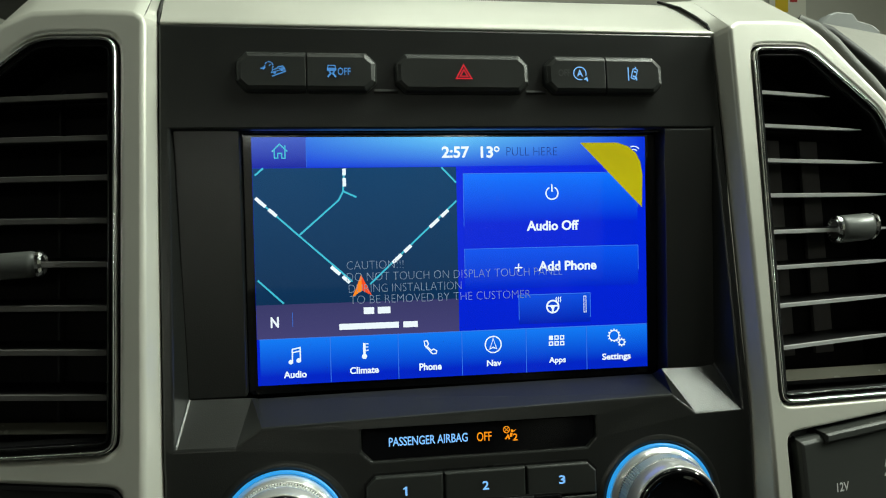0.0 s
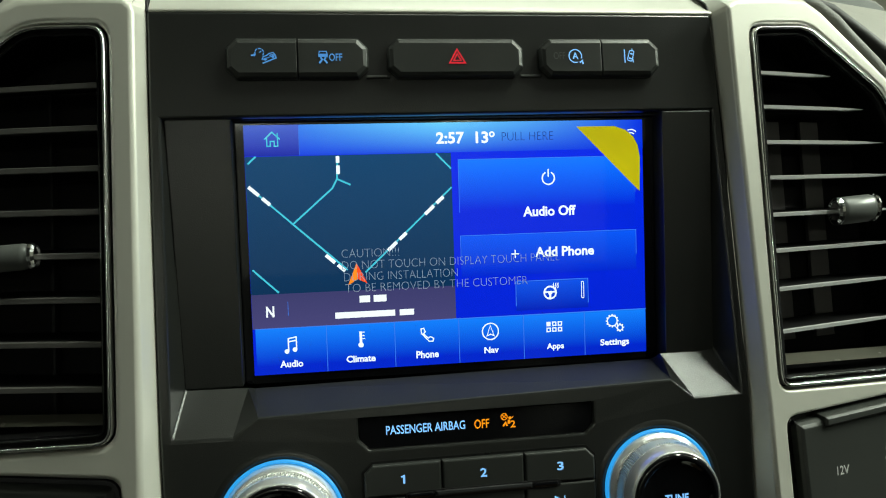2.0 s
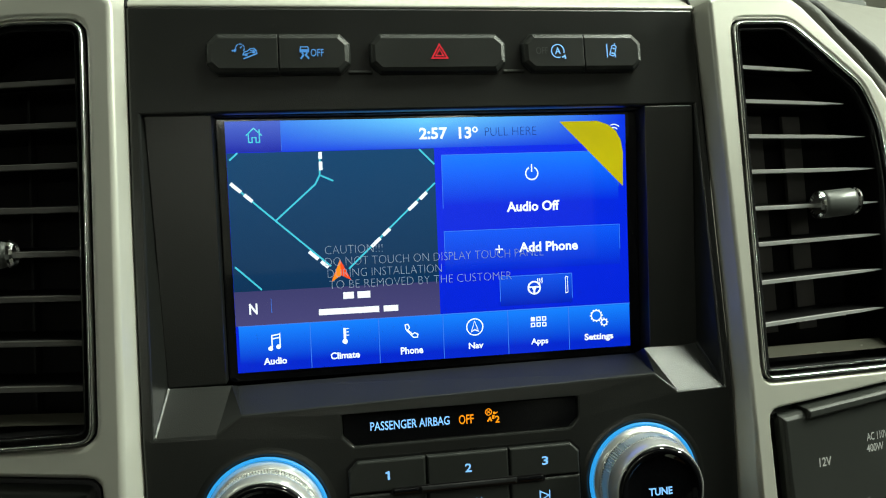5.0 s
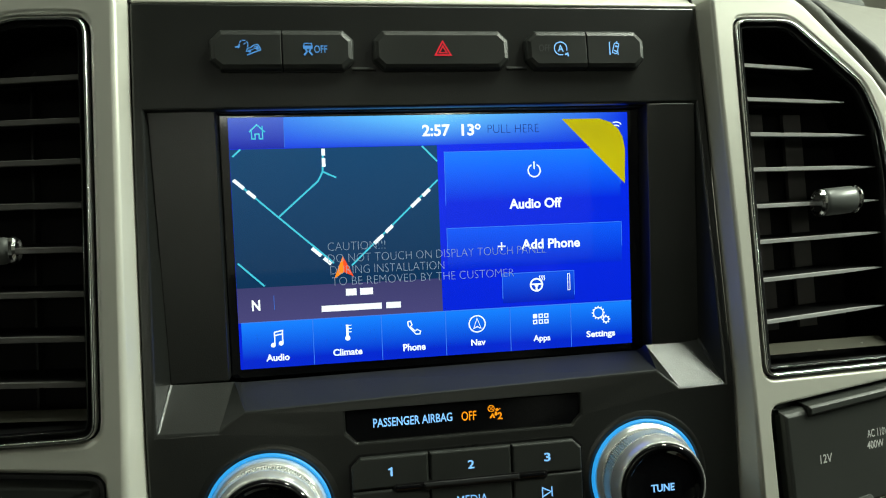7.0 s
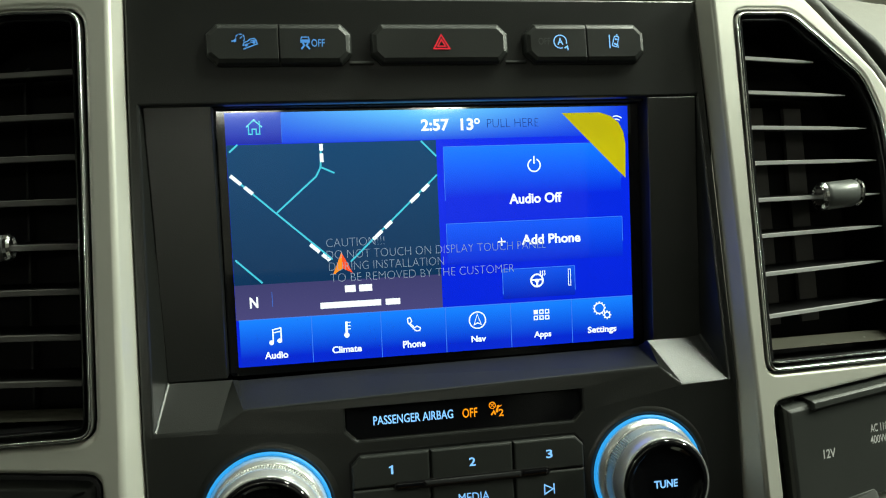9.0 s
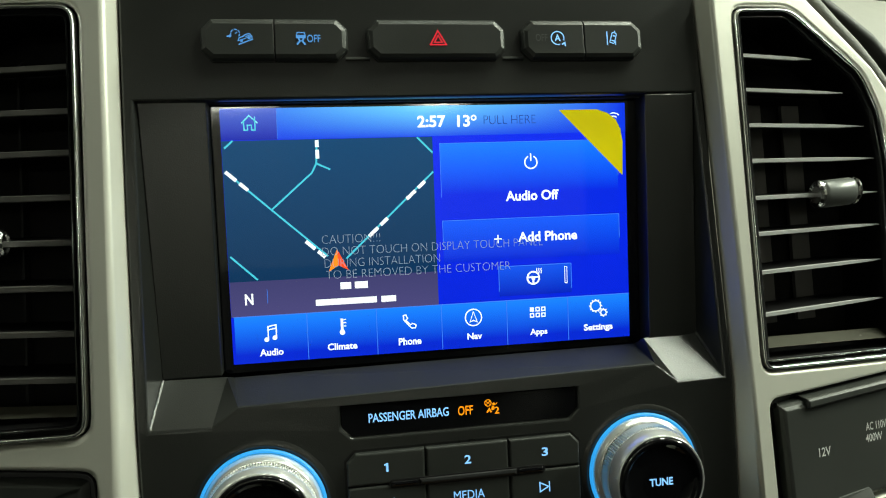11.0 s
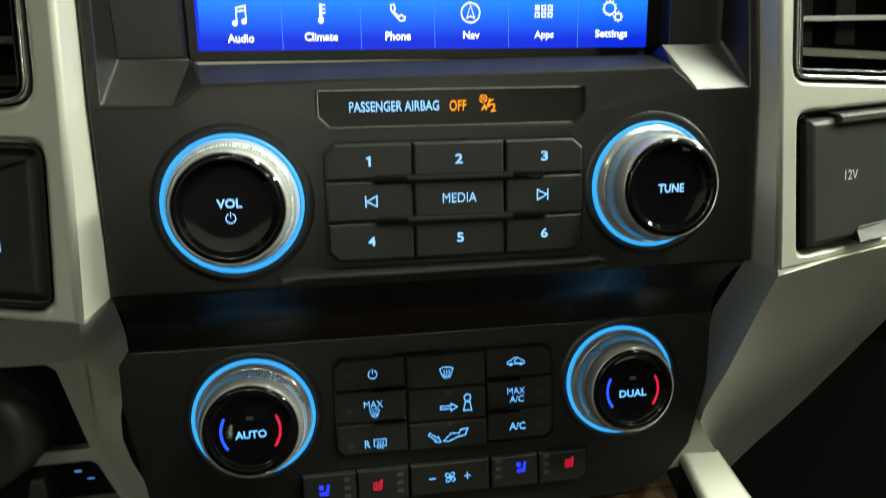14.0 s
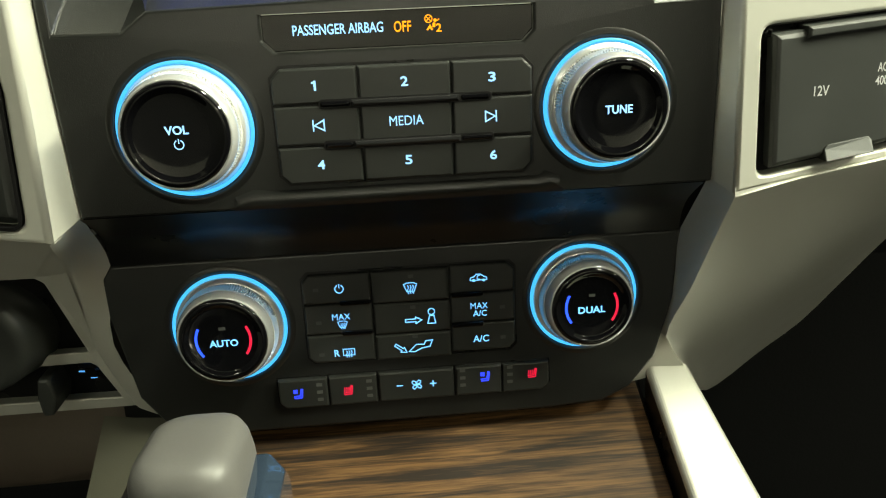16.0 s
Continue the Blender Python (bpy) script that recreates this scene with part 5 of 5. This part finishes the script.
# ---- outlet cover, left switch cover ----
def outlet_cover():
    t = thing("outlet_cover", "dark grey hinged cover over power outlets with pale print", "outlet cover", at=(0.17, -0.02, -0.135))
    d = lambda z: pod_y(0.16, z)
    hole = inset(DOOR_R, 0.0006)
    bm = loops([[(x, pod_y(x, z) + 0.010, z) for x, z in hole], [(x, pod_y(x, z) + 0.0045, z) for x, z in inset(hole, 0.0003)]])
    part("well", bm, SATIN, t)
    lid = [(0.1424, -0.1306), (0.2459, -0.1215), (0.2459, -0.0757), (0.1405, -0.0814)]
    bm = loops([[(x, pod_y(x, z) + 0.006, z) for x, z in lid], [(x, pod_y(x, z) + 0.0004, z) for x, z in lid], [(x, pod_y(x, z) - 0.0014, z) for x, z in inset(lid, 0.0008)], [(x, pod_y(x, z) - 0.0022, z) for x, z in inset(lid, 0.0022)]])
    part("lid", bm, GREY, t, bevel=0.0003)
    hinge = [(0.1533, -0.0840), (0.2412, -0.0790), (0.2412, -0.0744), (0.1533, -0.0791)]
    bm = loops([[(x, pod_y(x, z) + 0.004, z) for x, z in hinge], [(x, pod_y(x, z) - 0.0032, z) for x, z in inset(hinge, 0.0003)], [(x, pod_y(x, z) - 0.0042, z) for x, z in inset(hinge, 0.0012)]])
    part("hinge_bar", bm, GREY, t, bevel=0.0003)
    tab = [(x, z + (x - 0.165) * 0.08) for x, z in chamfered(0.1650, -0.1296, 0.1870, -0.1238, tl=0.0015, tr=0.0015)]
    bm = loops([[(x, pod_y(x, z) + 0.003, z) for x, z in tab], [(x, pod_y(x, z) - 0.0028 + (0.0 if z > -0.1262 else -0.0025), z) for x, z in tab]])
    part("finger_tab", bm, GREY, t, bevel=0.0004)
    for x, z, w, h, s in ((0.1619, -0.1030, 0.0068, 0.0038, "12V"), (0.1930, -0.0962, 0.0125, 0.0035, "AC 110V"), (0.1912, -0.1012, 0.0100, 0.0035, "400W")):
        bm = bmesh.new()
        letters(bm, s, x, z, w, h, 0.012)
        for v in bm.verts:
            v.co.y = pod_y(v.co.x, v.co.z) - 0.00235
        part("print", bm, PRINT, t, "pale printed lettering")
    bm = lathe([(0.0016, 0.0), (0.0016, -0.001), (0.0010, -0.0012), (0.0009, 0.003), (0.0002, 0.003)], 20)
    for v in bm.verts:
        v.co += Vector((0.1398, pod_y(0.1398, -0.081) + 0.003, -0.0812))
    part("pivot_pin", bm, SATIN, t)


outlet_cover()


def left_cover():
    t = thing("drive_selector_panel", "black drive selector panel with lit blue legends beside the stack", "control panel", at=(-0.17, -0.02, -0.138))
    hole = inset(DOOR_L, 0.0022)
    bm = loops([[(x, pod_y(x, z) + d, z) for x, z in inset(hole, i)] for i, d in ((0.0, 0.010), (0.0, 0.0030), (0.0005, 0.0022), (0.0034, 0.0004), (0.0042, 0.0003))])
    o = part("panel", bm, BUTTON, t)
    ring = inset(DOOR_L, 0.0003)
    bm = loops([[(x, pod_y(x, z) + d, z) for x, z in inset(ring, i)] for i, d in ((0.0, 0.004), (0.0, -0.0002), (0.0012, -0.0004), (0.0016, 0.003))], (False, False))
    part("bezel", bm, VENT, t, "thin black bezel")
    for body, x, z in (("2H", -0.1570, -0.0949), ("4A", -0.1522, -0.1041), ("4H", -0.1521, -0.1150)):
        bm = bmesh.new()
        letters(bm, body, x, z, 0.0046, 0.0042, 0.02)
        for v in bm.verts:
            v.co.y = pod_y(v.co.x, v.co.z) + 0.0001
        part("legend", bm, ICE, o, "lit blue lettering")
    bm = bmesh.new()
    fill(bm, [(-0.1620, -0.1264), (-0.1585, -0.1264), (-0.1585, -0.1228), (-0.1620, -0.1228)])
    for v in bm.verts:
        v.co.y = pod_y(v.co.x, v.co.z) + 0.0001
    part("legend_bar", bm, ICE, o)


left_cover()


# ---- upper trim and dash top ----
def top_trim():
    rows = []
    for y, z, w in ((-0.0012, 0.0962, 0.1200), (-0.0040, 0.0972, 0.1205), (-0.0036, 0.0985, 0.1205), (0.002, 0.1020, 0.1212), (0.014, 0.1100, 0.123), (0.030, 0.1205, 0.127), (0.036, 0.1228, 0.128), (0.039, 0.1215, 0.128)):
        rows.append([(-w + 2 * w * i / 10, y, z) for i in range(11)])
    t = part("upper_trim", loft(rows), SILVER, None, smooth=True)
    tagged(t, "satin silver trim strip above the switch row", "trim")
    rows = [[(x, y, z) for x in (-0.24, 0.0, 0.17)] for y, z in ((0.036, 0.118), (0.045, 0.126), (0.07, 0.131), (0.20, 0.145), (0.30, 0.160))]
    t = part("dash_pad", loft(rows), DARKPAD, None, smooth=True)
    tagged(t, "dark leather-grained dashboard top pad", "dashboard pad")


top_trim()


def passenger_dash():
    a = [(0.1860, 0.034, 0.1150), (0.1935, 0.031, 0.1105), (0.2023, 0.030, 0.1035), (0.2123, 0.030, 0.0935), (0.2240, 0.030, 0.0828), (0.2344, 0.030, 0.0715), (0.262, 0.032, 0.040), (0.290, 0.036, 0.004)]
    t = part("dash_edge_roll", tube_along(a, 0.0046), ROLL, None, smooth=True)
    tagged(t, "grey grained leather roll along the dashboard edge", "trim", "dashboard edge rolls")
    b = [(0.205, 0.058, 0.122), (0.222, 0.058, 0.117), (0.241, 0.058, 0.1045), (0.258, 0.058, 0.0925), (0.275, 0.058, 0.075), (0.320, 0.060, 0.020)]
    t = part("dash_edge_roll", tube_along(b, 0.0042), DARKPAD, None, smooth=True)
    tagged(t, "dark stitched leather roll along the dashboard edge", "trim", "dashboard edge rolls")
    rows = [[(0.195, 0.058, 0.122), (0.222, 0.058, 0.118), (0.243, 0.058, 0.106), (0.262, 0.058, 0.090), (0.330, 0.062, 0.02)],
            [(0.215, 0.10, 0.135), (0.255, 0.10, 0.133), (0.300, 0.10, 0.122), (0.35, 0.10, 0.110), (0.48, 0.10, 0.06)],
            [(0.26, 0.20, 0.166), (0.33, 0.20, 0.160), (0.40, 0.20, 0.152), (0.50, 0.20, 0.150), (0.70, 0.20, 0.14)],
            [(0.32, 0.30, 0.2055), (0.3703, 0.30, 0.2005), (0.465, 0.30, 0.1865), (0.60, 0.30, 0.175), (0.80, 0.30, 0.165)]]
    t = part("passenger_dash", loft(rows), PAD, None, smooth=True)
    tagged(t, "beige-grey leather passenger dashboard pad", "dashboard pad")
    rows = [[(0.30, 0.301, 0.2065), (0.3703, 0.301, 0.2010), (0.465, 0.301, 0.1870), (0.80, 0.301, 0.166)], [(0.30, 0.32, 0.2105), (0.3703, 0.32, 0.2050), (0.465, 0.32, 0.1915), (0.80, 0.32, 0.17)]]
    t = part("defroster_slot", loft(rows), CARPET, None)
    tagged(t, "black defroster slot along the windshield base", "vent")
    prof = [(0.396, 0.1940), (0.404, 0.2035), (0.412, 0.2060), (0.428, 0.2050), (0.433, 0.1985), (0.448, 0.1950), (0.456, 0.1895), (0.456, 0.1840), (0.396, 0.1900)]
    bm = loops([[(x, 0.310, z) for x, z in prof], [(x, 0.298, z) for x, z in prof], [(x, 0.296, z) for x, z in inset(prof[::-1], 0.0012)[::-1]]], (True, True))
    t = part("plastic_bracket", bm, shader("pale_grey_plastic", (0.30, 0.31, 0.31), 0.5, stain=0.06), None, bevel=0.0006)
    tagged(t, "pale grey plastic bracket on the dashboard by the windshield", "bracket")


passenger_dash()


# flat panel on the wall standing in for a distant coloured box
def notice():
    t = thing("distant_box_panel", "flat stand-in for a distant white, yellow and red box", "notice", at=(3.6, 4.99, 1.66))
    for nm, x0, x1, z0, z1, y, c in (("sheet", 3.42, 3.74, 1.66, 2.25, 4.985, (0.8, 0.78, 0.7)), ("yellow_block", 3.47, 3.58, 1.70, 2.1, 4.98, (0.8, 0.55, 0.02)), ("red_block", 3.60, 3.66, 1.78, 2.0, 4.98, (0.5, 0.04, 0.04))):
        bm = loops([[(x0, y + d, z0), (x1, y + d, z0), (x1, y + d, z1), (x0, y + d, z1)] for d in (0.004, 0.0)], (True, True))
        part(nm, bm, shader("box_panel_" + nm, c, 0.6, stain=0.05), t)


notice()


# ---- console ----
def console_z(y):
    return -0.2480 + 0.46 * y


def console():
    t = thing("wood_console", "dark brown wood veneer centre console panel", "console", at=(0, -0.06, console_z(-0.06) - 0.012))
    slab = lambda x0, x1, drop, deep: loops([[(x, y, console_z(y) - d) for x, d in ((x0, drop), (x1, drop), (x1, drop + deep), (x0, drop + deep))] for y in (0.06, 0.0, -0.06, -0.12, -0.2)], (True, True))
    part("veneer_panel", slab(-0.12, 0.1132, 0.009, 0.004), WOOD, t)
    part("edge_gap", slab(0.1132, 0.1160, 0.0125, 0.004), CARPET, t, "black gap beside the veneer")
    t = thing("console_rail", "satin silver rail along the centre console", "trim", at=(0.125, -0.06, console_z(-0.06) - 0.03))
    rows, skirt = [], []
    for y, wide in ((0.001, 0.0), (-0.03, 0.0045), (-0.06, 0.009), (-0.22, 0.03)):
        rows.append([(x + (wide if x > 0.12 else 0), y, console_z(y) + h) for x, h in ((0.1142, 0.0070), (0.1144, 0.0092), (0.1160, 0.0110), (0.1330, 0.0110), (0.1352, 0.0085), (0.1352, -0.010))])
        skirt.append([(x + wide * (x > 0.12), y, console_z(y) + h) for x, h in ((0.1350, -0.0105), (0.1340, -0.030), (0.1335, -0.070))])
    part("rail_top", loft(rows), SILVER, t, bevel=0.0012)
    inner = [[(0.1143, y, console_z(y) + 0.0072), (0.1150, y, console_z(y) - 0.018)] for y in (0.001, -0.06, -0.22)]
    part("inner_side", loft(inner), SATIN, t, "black inner side")
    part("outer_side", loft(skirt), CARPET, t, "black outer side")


console()


def shift_lever():
    t = thing("shift_lever", "grey leather shift lever with clear acrylic side", "gear lever", at=(-0.0765, -0.086, console_z(-0.086)))
    cx, cy = -0.0746, -0.086
    rings = []
    for z, w, d, r in ((-0.262, 0.034, 0.034, 0.009), (-0.235, 0.0360, 0.042, 0.010), (-0.212, 0.0360, 0.046, 0.011), (-0.202, 0.0355, 0.047, 0.012), (-0.195, 0.0340, 0.045, 0.012), (-0.1905, 0.0305, 0.041, 0.011), (-0.1885, 0.024, 0.033, 0.009), (-0.1880, 0.015, 0.022, 0.006)):
        rings.append([(cx + x, cy + y, z - 0.008 + 0.10 * (-y)) for x, y in rounded(-w / 2, -d / 2, w / 2, d / 2, min(r, w / 2.2), 6)])
    part("grip", loops(rings, (True, True)), SHIFT, t, smooth=True)
    for s in (-1, 1):
        q = [(-0.024, -0.276), (0.018, -0.270), (0.0225, -0.226), (0.013, -0.214), (-0.017, -0.215), (-0.025, -0.226)]
        x0 = cx + s * 0.0172
        bm = loops([[(x0, cy + y, z) for y, z in q], [(x0 + s * 0.005, cy + y, z) for y, z in q], [(x0 + s * 0.0105, cy + y * 0.8, -0.243 + (z + 0.243) * 0.8) for y, z in q]])
        part("side_insert", bm, ACRYLIC, t, "dark clear acrylic side insert", bevel=0.0011)
    bm = lathe([(0.013, -0.05), (0.012, 0.03), (0.011, 0.05)], 24)
    for v in bm.verts:
        v.co = Vector((cx + v.co.x, cy + v.co.z, -0.285 + v.co.y))
    part("shaft", bm, SATIN, t, smooth=True)


shift_lever()


# ---- lower left: four-wheel-drive dial ----
def drive_dial():
    t = thing("drive_dial", "dark rotary drive selector dial on a black panel", "dial", at=(-0.18, 0.02, -0.24))
    q = ((-0.268, -0.243), (-0.136, -0.2445), (-0.142, -0.164), (-0.268, -0.162))
    bm = loops([[(x, 0.044, z) for x, z in q], [(x, 0.026 if z < -0.2 else 0.008, z) for x, z in q]])
    part("panel", bm, SATIN, t)
    bm = lathe([(0.0285, 0.006), (0.0285, -0.002), (0.0265, -0.010), (0.0245, -0.022), (0.0230, -0.0245), (0.020, -0.0255), (0.018, -0.0245), (0.002, -0.0240)], 60, 0.0004, True)
    for v in bm.verts:
        v.co += Vector((-0.1870, 0.018, -0.1970))
    part("dial_body", bm, GREY, t, smooth=True)
    bm = loops([[(x, y, z) for x, z in ((-0.1715, -0.2420), (-0.1665, -0.2420), (-0.1635, -0.2330), (-0.1650, -0.2225), (-0.1700, -0.2225), (-0.1720, -0.2320))] for y in (0.030, 0.006)])
    part("toggle", bm, GREY, t, "dark grey toggle paddle", bevel=0.0012)
    drawing("legend_bar", lambda bm: stroke(bm, [(-0.1570, -0.2265), (-0.1540, -0.2265)], 0.0009), SKY, t, 0.0188)
    drawing("legend_bar", lambda bm: stroke(bm, [(-0.1525, -0.2310), (-0.1495, -0.2310)], 0.0006), SKY, t, 0.0198)


drive_dial()


def knee_panel():
    rows = []
    for k in range(7):
        f = k / 6
        z = -0.248 - 0.06 * f
        rows.append([(-0.30 + 0.15 * i / 8, 0.030 + 0.03 * math.sin(1.4 * math.pi * f + i * 0.25) * 0.4 + 0.03 * f, z - 0.012 * (i / 8)) for i in range(9)])
    t = thing("knee_panel", "brown soft knee panel under the dashboard", "panel", at=(-0.22, 0.06, -0.308))
    part("skin", loft(rows), KNEE, t, smooth=True)
    lip = [[(x, y - 0.004 * math.sin(math.pi * k / 4), z + 0.004 * k / 4) for x, y, z in rows[0]] for k in range(5)]
    part("upper_lip", loft(lip), SHADED, t, "olive upper lip", smooth=True)


knee_panel()


def footwell():
    rows = [[(-0.78, 0.20, -0.10), (0.78, 0.24, -0.10)], [(-0.78, 0.24, -0.30), (0.78, 0.26, -0.30)], [(-0.78, 0.20, -0.55), (0.78, 0.22, -0.55)], [(-0.78, -0.6, -0.60), (0.78, -0.6, -0.60)]]
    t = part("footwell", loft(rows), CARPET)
    tagged(t, "black carpeted footwell below the dashboard", "carpet", "", "structure")


footwell()
